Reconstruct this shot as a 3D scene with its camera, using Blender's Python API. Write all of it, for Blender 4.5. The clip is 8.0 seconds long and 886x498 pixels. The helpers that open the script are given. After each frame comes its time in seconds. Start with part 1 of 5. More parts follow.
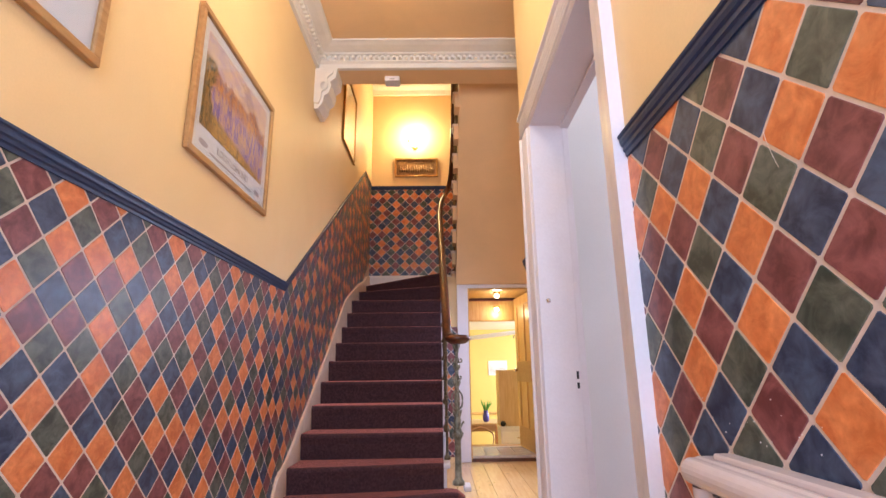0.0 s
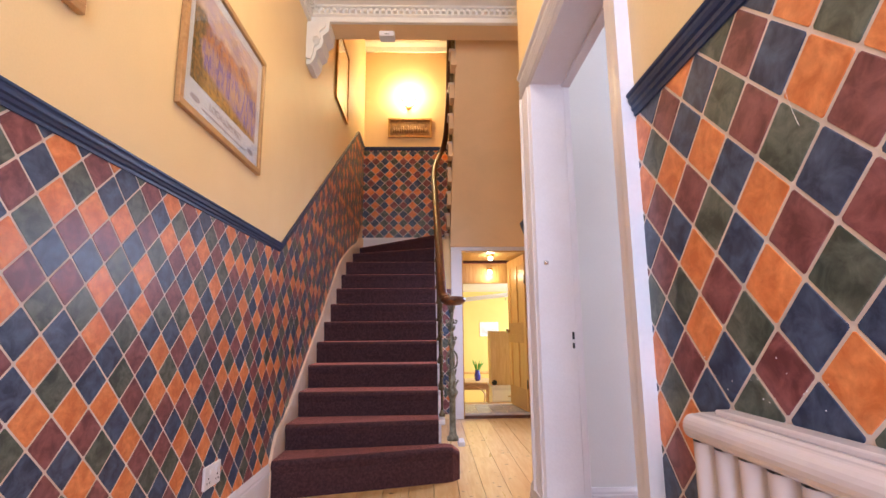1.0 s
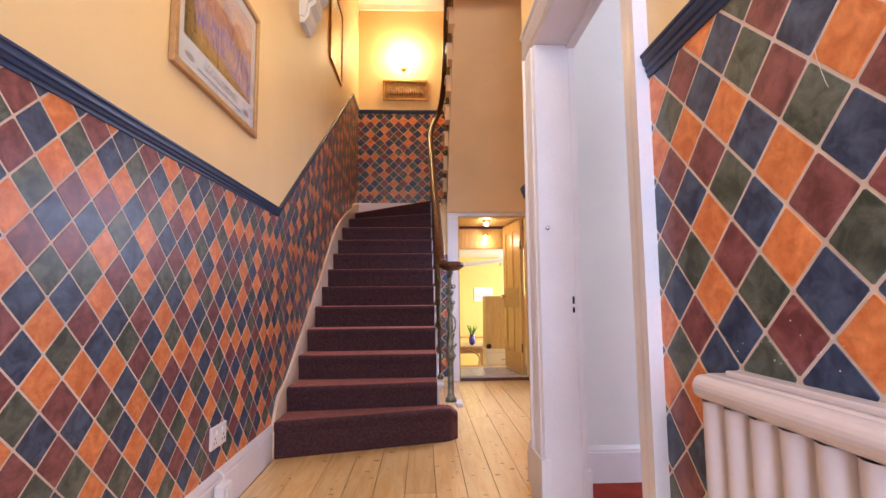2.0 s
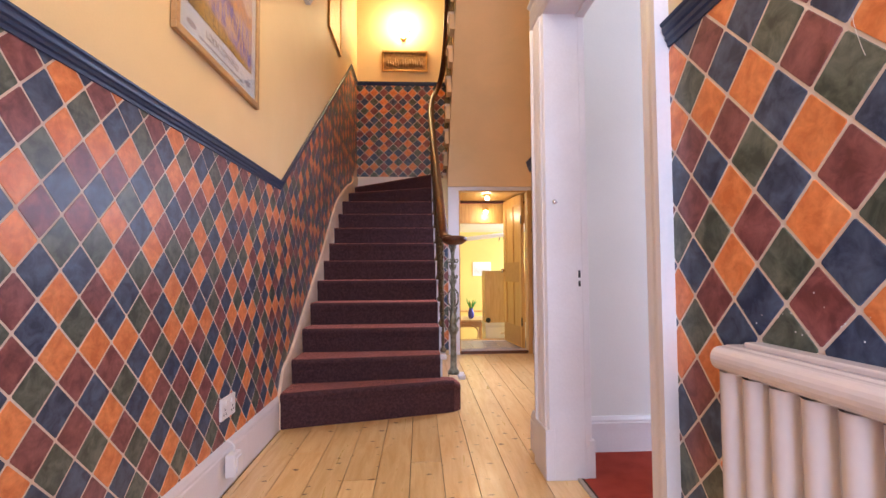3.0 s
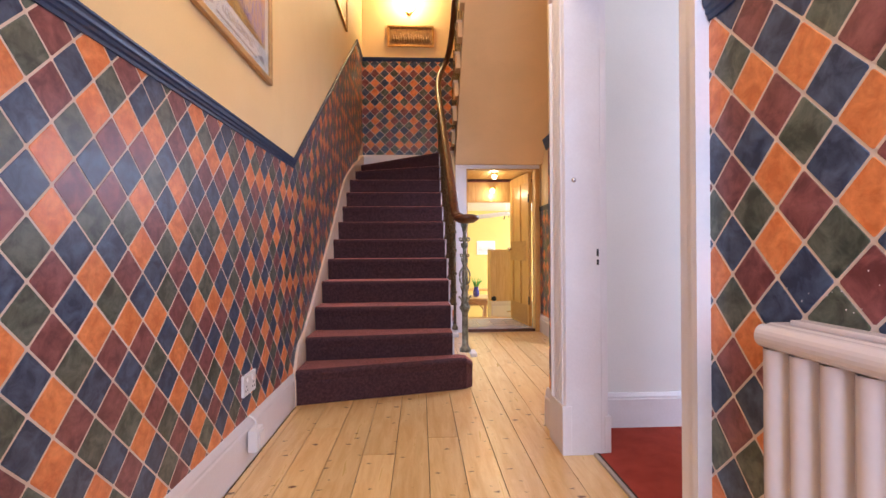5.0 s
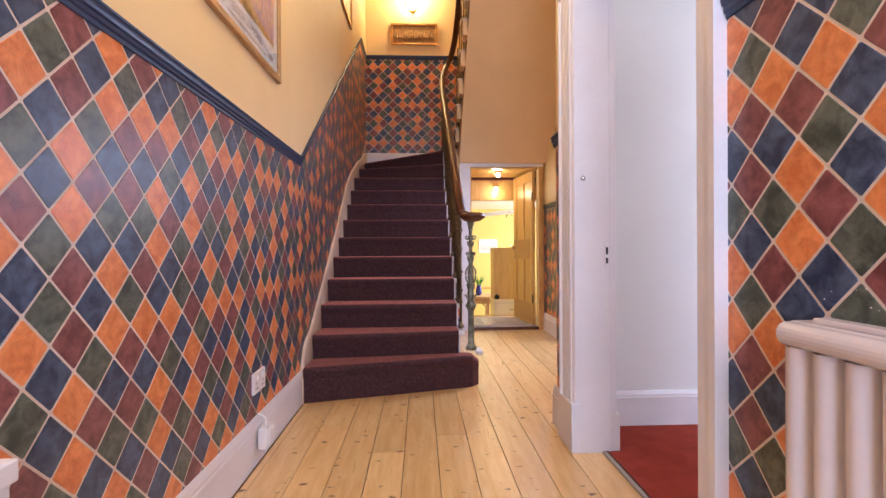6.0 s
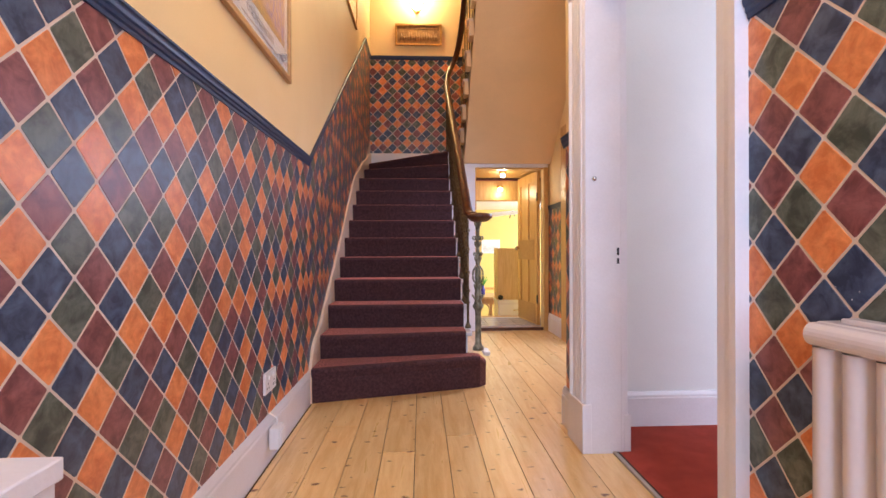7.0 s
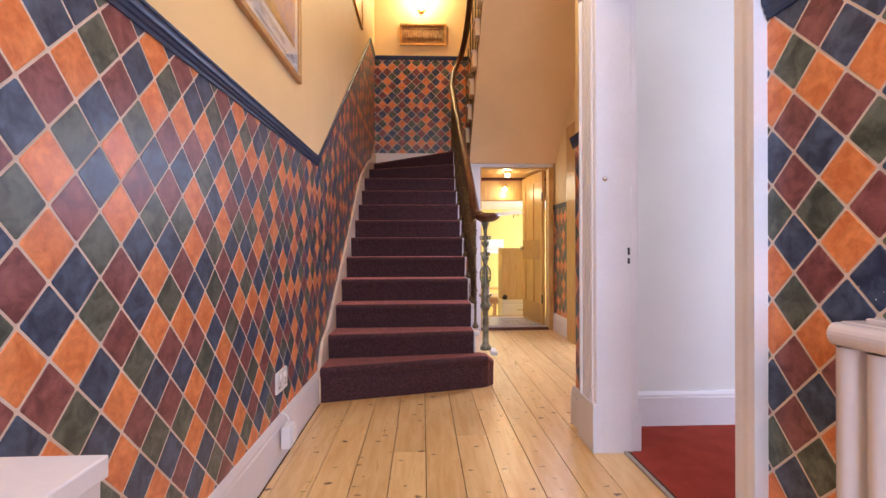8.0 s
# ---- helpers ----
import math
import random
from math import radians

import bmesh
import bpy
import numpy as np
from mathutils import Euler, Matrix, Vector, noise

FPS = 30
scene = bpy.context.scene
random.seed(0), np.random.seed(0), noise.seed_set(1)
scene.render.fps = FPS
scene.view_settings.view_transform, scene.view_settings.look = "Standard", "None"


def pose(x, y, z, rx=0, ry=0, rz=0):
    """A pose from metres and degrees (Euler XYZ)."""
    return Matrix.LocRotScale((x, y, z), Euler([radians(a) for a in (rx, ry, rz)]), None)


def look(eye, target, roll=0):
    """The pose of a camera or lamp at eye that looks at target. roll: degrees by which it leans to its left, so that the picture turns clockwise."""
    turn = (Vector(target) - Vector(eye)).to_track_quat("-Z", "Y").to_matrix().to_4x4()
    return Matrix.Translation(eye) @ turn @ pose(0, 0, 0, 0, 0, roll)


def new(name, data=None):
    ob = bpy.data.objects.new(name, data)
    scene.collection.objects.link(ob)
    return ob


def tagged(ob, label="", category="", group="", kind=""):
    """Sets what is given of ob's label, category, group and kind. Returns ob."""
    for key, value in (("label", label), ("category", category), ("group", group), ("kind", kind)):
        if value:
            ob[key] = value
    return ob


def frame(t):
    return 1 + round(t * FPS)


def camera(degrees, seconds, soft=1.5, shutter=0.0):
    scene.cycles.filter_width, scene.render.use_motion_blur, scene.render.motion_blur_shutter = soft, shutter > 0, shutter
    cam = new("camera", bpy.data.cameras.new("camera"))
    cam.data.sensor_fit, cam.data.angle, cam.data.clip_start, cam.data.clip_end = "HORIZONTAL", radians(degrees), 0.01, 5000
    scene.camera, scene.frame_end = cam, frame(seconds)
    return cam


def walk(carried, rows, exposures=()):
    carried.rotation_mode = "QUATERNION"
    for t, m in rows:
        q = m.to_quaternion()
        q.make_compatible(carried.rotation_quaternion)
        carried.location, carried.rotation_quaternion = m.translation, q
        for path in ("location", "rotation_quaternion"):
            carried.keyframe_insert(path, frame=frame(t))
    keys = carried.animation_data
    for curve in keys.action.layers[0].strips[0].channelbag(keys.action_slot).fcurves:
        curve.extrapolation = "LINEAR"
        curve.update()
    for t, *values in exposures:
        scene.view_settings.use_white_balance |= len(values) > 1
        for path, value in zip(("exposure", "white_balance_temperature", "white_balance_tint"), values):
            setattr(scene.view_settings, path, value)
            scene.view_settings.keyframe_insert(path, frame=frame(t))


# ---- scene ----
cam = camera(84.8, 8.0)
PATH = [
    (0, (0.968, -0.04, 0.95), (0.988, 1.9, 1.434), -0.7),
    (0.5, (0.953, -0.033, 0.948), (0.99, 1.924, 1.357), -0.6),
    (1, (0.937, -0.028, 0.946), (0.991, 1.943, 1.28), -0.5),
    (1.5, (0.918, -0.024, 0.945), (0.988, 1.958, 1.206), -0.5),
    (3, (0.853, -0.014, 0.939), (0.949, 1.982, 1.03), -0.4),
    (3.5, (0.832, -0.011, 0.938), (0.928, 1.986, 0.995), -0.4),
    (4, (0.808, -0.01, 0.937), (0.906, 1.987, 0.97), -0.4),
    (4.5, (0.79, -0.007, 0.938), (0.885, 1.99, 0.953), -0.4),
    (6, (0.73, -0.007, 0.937), (0.823, 1.99, 0.934), -0.3),
    (6.5, (0.707, -0.008, 0.936), (0.798, 1.99, 0.934), -0.3),
    (7, (0.682, -0.005, 0.936), (0.773, 1.993, 0.935), -0.2),
    (7.5, (0.661, -0.007, 0.937), (0.748, 1.992, 0.935), -0.2),
    (8, (0.639, -0.008, 0.937), (0.724, 1.99, 0.935), -0.2),
]
walk(cam, [(t, look(eye, target, roll)) for t, eye, target, roll in PATH], [(0, -0.17, 5240, 5), (8, -0.17, 5240, 5)])

# ---- world, lights, exposure ----
world = bpy.data.worlds.new("sky")
scene.world = world
world.use_nodes = True
wn = world.node_tree
sky = wn.nodes.new("ShaderNodeTexSky")
sky.sky_type, sky.sun_disc = "NISHITA", False
sky.sun_elevation, sky.sun_rotation = radians(35), radians(200)
wn.links.new(sky.outputs[0], wn.nodes["Background"].inputs[0])
wn.nodes["Background"].inputs[1].default_value = 0.12


def area(name, m, w, h, power, colour):
    d = bpy.data.lights.new(name, "AREA")
    d.shape, d.size, d.size_y, d.energy, d.color = "RECTANGLE", w, h, power, colour
    ob = new(name, d)
    ob.matrix_world = m
    return ob


def point(name, xyz, power, colour, size):
    d = bpy.data.lights.new(name, "POINT")
    d.energy, d.color, d.shadow_soft_size = power, colour, size
    ob = new(name, d)
    ob.location = xyz
    return ob


# glazed front door behind the walk, the side room's window, the kitchen window
area("entrance_daylight", look((0.92, -1.58, 1.95), (0.80, 3.0, 2.65)), 0.9, 2.5, 78, (0.79, 0.81, 1.0))
area("room_window_daylight", look((3.65, -1.62, 1.75), (2.9, 2.5, 1.1)), 1.4, 1.9, 115, (0.90, 0.89, 1.0))
area("kitchen_window_daylight", look((4.13, 8.6, 0.95), (1.6, 8.6, 0.4)), 1.8, 1.5, 150, (1.0, 1.0, 1.0))
area("passage_doorway_daylight", look((2.30, 4.26, 1.55), (1.1, 3.9, 0.3)), 0.7, 0.9, 36, (0.88, 0.82, 1.0))
point("sconce_glow", (0.64, 6.44, 4.32), 46, (1.0, 0.68, 0.30), 0.09)
point("hall_lamp_glow", (0.73, 1.75, 2.98), 25, (1.0, 0.77, 0.47), 0.10)
point("pantry_lamp_glow", (1.68, 5.86, 1.74), 4, (1.0, 0.78, 0.45), 0.04)
point("lintel_lamp_glow", (1.73, 6.33, 1.66), 3, (1.0, 0.78, 0.45), 0.04)


# ---- materials ----
def material(name, colour, rough=0.6, metal=0.0, second=None, scale=6.0, fine=60.0, bump=0.02, mix=0.5, per_object=0.0,
             coat=0.0, stretch=(1, 1, 1), spec=0.5):
    """A base colour with a coarse and a fine variation and relief."""
    m = bpy.data.materials.new(name)
    m.use_nodes = True
    t = m.node_tree
    b = t.nodes["Principled BSDF"]
    b.inputs["Roughness"].default_value, b.inputs["Metallic"].default_value = rough, metal
    b.inputs["Coat Weight"].default_value, b.inputs["Coat Roughness"].default_value = coat, 0.25
    b.inputs["Specular IOR Level"].default_value = spec
    co = t.nodes.new("ShaderNodeTexCoord")
    mp = t.nodes.new("ShaderNodeMapping")
    mp.inputs["Scale"].default_value = stretch
    t.links.new(co.outputs["Object"], mp.inputs["Vector"])
    shift = mp.outputs["Vector"]
    if per_object:
        info = t.nodes.new("ShaderNodeObjectInfo")
        add = t.nodes.new("ShaderNodeVectorMath")
        add.operation = "MULTIPLY_ADD"
        t.links.new(info.outputs["Random"], add.inputs[0])
        add.inputs[1].default_value = (17, 31, 47)
        t.links.new(mp.outputs["Vector"], add.inputs[2])
        shift = add.outputs[0]
    n1 = t.nodes.new("ShaderNodeTexNoise")
    n1.inputs["Scale"].default_value, n1.inputs["Detail"].default_value, n1.inputs["Roughness"].default_value = scale, 7, 0.62
    n1.inputs["Distortion"].default_value = 0.5
    n2 = t.nodes.new("ShaderNodeTexNoise")
    n2.inputs["Scale"].default_value, n2.inputs["Detail"].default_value = fine, 3
    t.links.new(shift, n1.inputs["Vector"]), t.links.new(shift, n2.inputs["Vector"])
    ramp = t.nodes.new("ShaderNodeMapRange")
    ramp.inputs["From Min"].default_value, ramp.inputs["From Max"].default_value = 0.38, 0.64
    t.links.new(n1.outputs["Fac"], ramp.inputs["Value"])
    mx = t.nodes.new("ShaderNodeMix")
    mx.data_type = "RGBA"
    s = second or tuple(c * (1 - 0.25 * mix) for c in colour)
    mx.inputs["A"].default_value, mx.inputs["B"].default_value = (*colour, 1), (*s, 1)
    t.links.new(ramp.outputs[0], mx.inputs["Factor"])
    hs = t.nodes.new("ShaderNodeHueSaturation")
    t.links.new(mx.outputs["Result"], hs.inputs["Color"])
    val = t.nodes.new("ShaderNodeMapRange")
    val.inputs["To Min"].default_value, val.inputs["To Max"].default_value = 1 - 0.16 * mix, 1 + 0.16 * mix
    t.links.new(n2.outputs["Fac"], val.inputs["Value"])
    if per_object:
        mul = t.nodes.new("ShaderNodeMath")
        mul.operation = "MULTIPLY_ADD"
        t.links.new(info.outputs["Random"], mul.inputs[0])
        mul.inputs[1].default_value = per_object
        t.links.new(val.outputs[0], mul.inputs[2])
        t.links.new(mul.outputs[0], hs.inputs["Value"])
    else:
        t.links.new(val.outputs[0], hs.inputs["Value"])
    t.links.new(hs.outputs[0], b.inputs["Base Color"])
    rr = t.nodes.new("ShaderNodeMapRange")
    rr.inputs["To Min"].default_value, rr.inputs["To Max"].default_value = max(rough - 0.08, 0.02), min(rough + 0.08, 1)
    t.links.new(n1.outputs["Fac"], rr.inputs["Value"]), t.links.new(rr.outputs[0], b.inputs["Roughness"])
    if bump:
        bp = t.nodes.new("ShaderNodeBump")
        bp.inputs["Strength"].default_value, bp.inputs["Distance"].default_value = min(1, bump * 10), 0.002
        t.links.new(n2.outputs["Fac"], bp.inputs["Height"]), t.links.new(bp.outputs[0], b.inputs["Normal"])
    return m


def glow(name, colour, strength):
    m = bpy.data.materials.new(name)
    m.use_nodes = True
    b = m.node_tree.nodes["Principled BSDF"]
    b.inputs["Base Color"].default_value = (0.9, 0.85, 0.75, 1)
    b.inputs["Emission Color"].default_value, b.inputs["Emission Strength"].default_value = (*colour, 1), strength
    return m


CREAM = material("cream_wall_paint", (0.87, 0.655, 0.335), 0.55, second=(0.84, 0.62, 0.305), scale=1.3, fine=150, bump=0.02, mix=0.25)
CEIL = material("peach_ceiling_paint", (0.88, 0.60, 0.315), 0.7, scale=1.5, fine=120, bump=0.02, mix=0.3)
ROOMWALL = material("off_white_wall_paint", (0.81, 0.79, 0.77), 0.6, scale=1.2, fine=140, mix=0.2)
WHITE = material("white_gloss_paint", (0.80, 0.76, 0.785), 0.32, second=(0.76, 0.71, 0.725), scale=3, fine=90, bump=0.03, mix=0.25)
# stair gloss: the warm light on it is mixed into the colour
STRINGPAINT = material("warm_lit_gloss_paint", (0.78, 0.61, 0.46), 0.35, second=(0.68, 0.50, 0.36), scale=5, fine=90, bump=0.03, mix=0.4)
PLASTER = material("white_plaster", (0.84, 0.79, 0.72), 0.6, scale=4, fine=80, bump=0.03, mix=0.3)
RADWHITE = material("radiator_enamel", (0.69, 0.615, 0.615), 0.25, second=(0.65, 0.57, 0.565), scale=3, fine=60, bump=0.02, mix=0.2, coat=0.3)
BLUEPAINT = material("navy_gloss_paint", (0.010, 0.026, 0.080), 0.38, second=(0.017, 0.038, 0.11), scale=8, fine=90, bump=0.03, mix=0.4)
GROUT = material("pale_grout", (0.74, 0.63, 0.56), 0.6, second=(0.64, 0.52, 0.44), scale=5, fine=120, bump=0.02)
TILE = {
    "O": material("orange_tile", (0.56, 0.155, 0.036), 0.36, second=(0.76, 0.285, 0.095), scale=24, fine=70, bump=0.01, mix=1.2, per_object=0.12, coat=0.0, spec=0.5),
    "M": material("maroon_tile", (0.125, 0.034, 0.036), 0.36, second=(0.27, 0.095, 0.095), scale=24, fine=70, bump=0.01, mix=1.2, per_object=0.14, coat=0.0, spec=0.5),
    "B": material("blue_tile", (0.018, 0.028, 0.066), 0.36, second=(0.075, 0.105, 0.180), scale=24, fine=70, bump=0.01, mix=1.2, per_object=0.14, coat=0.0, spec=0.5),
    "G": material("green_tile", (0.036, 0.048, 0.036), 0.36, second=(0.135, 0.150, 0.120), scale=24, fine=70, bump=0.01, mix=1.2, per_object=0.14, coat=0.0, spec=0.5),
}
CARPET = material("plum_carpet", (0.050, 0.025, 0.029), 0.95, second=(0.090, 0.044, 0.049), scale=60, fine=190, bump=0.10, mix=2.2, spec=0.1)
REDCARPET = material("red_carpet", (0.29, 0.042, 0.028), 0.95, second=(0.37, 0.058, 0.038), scale=9, fine=400, bump=0.09, mix=0.9, spec=0.1)
# pile sheen; the plum carpet's is raised and reddened to imitate warm light
for _c in (CARPET, REDCARPET):
    _b = _c.node_tree.nodes["Principled BSDF"]
    _b.inputs["Sheen Weight"].default_value, _b.inputs["Sheen Roughness"].default_value = (1.0 if _c == CARPET else 0.15), 0.35
    _b.inputs["Sheen Tint"].default_value = (0.90, 0.30, 0.21, 1)
MAHOGANY = material("polished_mahogany", (0.055, 0.014, 0.005), 0.42, second=(0.13, 0.038, 0.010), scale=7, fine=60, bump=0.01, stretch=(6, 1, 6), coat=0.12)
IRON = material("grey_green_cast_iron", (0.33, 0.32, 0.24), 0.42, second=(0.11, 0.095, 0.06), scale=18, fine=80, bump=0.05, metal=0.35)
PINE = material("varnished_pine", (0.66, 0.40, 0.125), 0.36, second=(0.55, 0.29, 0.075), scale=5, fine=60, bump=0.02, stretch=(8, 8, 0.8), coat=0.2)
FRAMEWOOD = material("light_oak_frame", (0.50, 0.28, 0.10), 0.4, second=(0.40, 0.21, 0.07), scale=9, fine=90, bump=0.02, stretch=(6, 1, 6))
GILT = material("gilt_frame", (0.62, 0.36, 0.09), 0.35, second=(0.45, 0.23, 0.05), scale=20, fine=90, bump=0.04, metal=0.5)
MAT = material("white_mount_board", (0.85, 0.80, 0.76), 0.5, scale=4, fine=200, bump=0.005, mix=0.1)
RELIEF = material("carved_brown_panel", (0.24, 0.125, 0.04), 0.5, second=(0.36, 0.20, 0.065), scale=24, fine=60, bump=0.09, mix=1.0)
BRASS = material("brass", (0.75, 0.50, 0.18), 0.25, metal=1.0, scale=20, fine=60, bump=0.01)
CHROME = material("chrome", (0.7, 0.7, 0.7), 0.15, metal=1.0, scale=20, fine=60, bump=0.0)
BLACK = material("black_metal", (0.012, 0.012, 0.014), 0.4, scale=20, fine=60, bump=0.01)
PLASTIC = material("white_plastic", (0.84, 0.80, 0.80), 0.3, scale=6, fine=80, bump=0.0, mix=0.1)
YELLOW = material("yellow_wall_paint", (0.80, 0.60, 0.16), 0.6, scale=1.4, fine=120, mix=0.25)
FLOORTILE = material("pale_floor_tile", (0.50, 0.47, 0.52), 0.25, second=(0.40, 0.38, 0.43), scale=7, fine=60, bump=0.01, per_object=0.08)
LEAF = material("tulip_green", (0.10, 0.36, 0.05), 0.5, second=(0.2, 0.5, 0.08), scale=20)
VASE = material("violet_blue_glaze", (0.07, 0.06, 0.36), 0.15, scale=12)
BULB = glow("lit_bulb", (1.0, 0.78, 0.42), 30)
SMALLBULB = glow("lit_small_bulb", (1.0, 0.80, 0.48), 9)


def board_material():
    """Varnished pine floorboards with long grain and dark knots."""
    m = material("pine_floorboard", (0.76, 0.52, 0.225), 0.30, second=(0.65, 0.385, 0.135), scale=3.2, fine=38, bump=0.012, mix=0.55,
                 per_object=0.20, stretch=(9, 0.9, 1), coat=0.6)
    t = m.node_tree
    b = t.nodes["Principled BSDF"]
    b.inputs["Coat Roughness"].default_value = 0.26
    old = b.inputs["Base Color"].links[0].from_socket
    co = t.nodes.new("ShaderNodeTexCoord")
    info = t.nodes.new("ShaderNodeObjectInfo")
    off = t.nodes.new("ShaderNodeVectorMath")
    off.operation = "MULTIPLY_ADD"
    t.links.new(info.outputs["Random"], off.inputs[0])
    off.inputs[1].default_value = (13, 29, 0)
    t.links.new(co.outputs["Object"], off.inputs[2])
    vo = t.nodes.new("ShaderNodeTexVoronoi")
    vo.voronoi_dimensions = "2D"
    vo.inputs["Scale"].default_value = 9.5
    warp = t.nodes.new("ShaderNodeTexNoise")
    warp.inputs["Scale"].default_value = 45
    t.links.new(off.outputs[0], warp.inputs["Vector"])
    bend = t.nodes.new("ShaderNodeVectorMath")
    bend.operation = "MULTIPLY_ADD"
    t.links.new(warp.outputs["Color"], bend.inputs[0])
    bend.inputs[1].default_value = (0.030, 0.030, 0)
    t.links.new(off.outputs[0], bend.inputs[2])
    flat = t.nodes.new("ShaderNodeVectorMath")
    flat.operation = "MULTIPLY"
    flat.inputs[1].default_value = (0.72, 1.25, 1)
    t.links.new(bend.outputs[0], flat.inputs[0])
    t.links.new(flat.outputs[0], vo.inputs["Vector"])
    size = t.nodes.new("ShaderNodeMapRange")
    t.links.new(vo.outputs["Color"], size.inputs["Value"])
    size.inputs["To Min"].default_value, size.inputs["To Max"].default_value = -0.07, 0.13
    sub = t.nodes.new("ShaderNodeMath")
    sub.operation = "SUBTRACT"
    t.links.new(size.outputs[0], sub.inputs[0]), t.links.new(vo.outputs["Distance"], sub.inputs[1])
    edge = t.nodes.new("ShaderNodeMapRange")
    edge.inputs["From Min"].default_value, edge.inputs["From Max"].default_value = -0.035, 0.05
    t.links.new(sub.outputs[0], edge.inputs["Value"])
    mx = t.nodes.new("ShaderNodeMix")
    mx.data_type = "RGBA"
    t.links.new(edge.outputs[0], mx.inputs["Factor"]), t.links.new(old, mx.inputs["A"])
    mx.inputs["B"].default_value = (0.15, 0.055, 0.016, 1)
    t.links.new(mx.outputs["Result"], b.inputs["Base Color"])
    return m


BOARD = board_material()
STEEL = material("dull_steel", (0.50, 0.45, 0.39), 0.5, metal=0.6, scale=20, fine=60, bump=0.01)
PALEPINE = material("pale_pine", (0.66, 0.45, 0.22), 0.4, second=(0.57, 0.36, 0.15), scale=5, fine=60, bump=0.02, stretch=(8, 8, 0.8))
BRONZE = material("brown_cast_iron", (0.22, 0.17, 0.095), 0.42, second=(0.11, 0.075, 0.04), scale=18, fine=80, bump=0.05, metal=0.35)
GAP = material("dark_floor_gap", (0.05, 0.025, 0.012), 0.9, scale=6)


# ---- mesh helpers ----
def link(name, bm, mat, parent=None, label="", smooth=False):
    me = bpy.data.meshes.new(name)
    bmesh.ops.recalc_face_normals(bm, faces=bm.faces)
    bm.to_mesh(me)
    bm.free()
    if smooth:
        me.shade_smooth()
    me.materials.append(mat)
    ob = new(name, me)
    ob.parent = parent
    if label:
        ob["label"] = label
    return ob


def part(name, bm, mat, parent, label="", smooth=False):
    return link(name, bm, mat, parent, label, smooth)


def thing(name, label, category, group="", at=(0, 0, 0), turn=0):
    ob = new(name)
    ob.matrix_world = pose(*at, 0, 0, turn)
    ob.empty_display_size = 0.1
    return tagged(ob, label, category, group)


def structure(name, bm, mat, label, smooth=False):
    return tagged(link(name, bm, mat, smooth=smooth), label, "", "", "structure")


def box(bm, x0, x1, y0, y1, z0, z1, bevel=0.0):
    v = [bm.verts.new(p) for p in ((x0, y0, z0), (x1, y0, z0), (x1, y1, z0), (x0, y1, z0), (x0, y0, z1), (x1, y0, z1), (x1, y1, z1), (x0, y1, z1))]
    fs = [bm.faces.new([v[i] for i in q]) for q in ((3, 2, 1, 0), (4, 5, 6, 7), (0, 1, 5, 4), (1, 2, 6, 5), (2, 3, 7, 6), (3, 0, 4, 7))]
    if bevel:
        es = list({e for f in fs for e in f.edges})
        bmesh.ops.bevel(bm, geom=es, offset=bevel, segments=2, affect="EDGES", profile=0.5)
    return bm


def boxes(*rows, bevel=0.0):
    bm = bmesh.new()
    for r in rows:
        b2 = bmesh.new()
        box(b2, *r, bevel=bevel)
        me = bpy.data.meshes.new("tmp")
        b2.to_mesh(me)
        b2.free()
        bm.from_mesh(me)
        bpy.data.meshes.remove(me)
    return bm


def prism(poly, axis, a, b, bm=None):
    """A polygon in the two other axes (in order x, y, z), extruded along axis from a to b."""
    bm = bm or bmesh.new()
    k = "xyz".index(axis)

    def p3(p, c):
        q = list(p)
        q.insert(k, c)
        return q
    lo, hi = [bm.verts.new(p3(p, a)) for p in poly], [bm.verts.new(p3(p, b)) for p in poly]
    bm.faces.new(lo), bm.faces.new(hi[::-1])
    n = len(poly)
    for i in range(n):
        bm.faces.new((lo[i], hi[i], hi[(i + 1) % n], lo[(i + 1) % n]))
    return bm


def run(profile, path, out, bm=None, closed=True):
    """A moulding: profile points (d, h) carried along a path of points; d along each point's out vector, h upwards (or along out's second)."""
    bm = bm or bmesh.new()
    rings = []
    for p, (o, u) in zip(path, out):
        p, o, u = Vector(p), Vector(o), Vector(u)
        rings.append([bm.verts.new(p + o * d + u * h) for d, h in profile])
    n = len(profile)
    for r0, r1 in zip(rings, rings[1:]):
        for i in range(n if closed else n - 1):
            bm.faces.new((r0[i], r1[i], r1[(i + 1) % n], r0[(i + 1) % n]))
    if closed:
        bm.faces.new(rings[0]), bm.faces.new(rings[-1][::-1])
    return bm


def tube(path, radius, bm=None, sides=8, flat=1.0):
    """A round or flattened bar along a path of points."""
    bm = bm or bmesh.new()
    path = [Vector(p) for p in path]
    rings = []
    for i, p in enumerate(path):
        d = (path[min(i + 1, len(path) - 1)] - path[max(i - 1, 0)]).normalized()
        side = d.cross(Vector((0, 0, 1)))
        if side.length < 0.05:
            side = d.cross(Vector((1, 0, 0)))
        side.normalize()
        up = side.cross(d)
        r = radius[i] if isinstance(radius, (list, tuple)) else radius
        rings.append([bm.verts.new(p + side * r * math.cos(2 * math.pi * k / sides) + up * r * flat * math.sin(2 * math.pi * k / sides)) for k in range(sides)])
    for r0, r1 in zip(rings, rings[1:]):
        for k in range(sides):
            bm.faces.new((r0[k], r0[(k + 1) % sides], r1[(k + 1) % sides], r1[k]))
    bm.faces.new(rings[0]), bm.faces.new(rings[-1])
    return bm


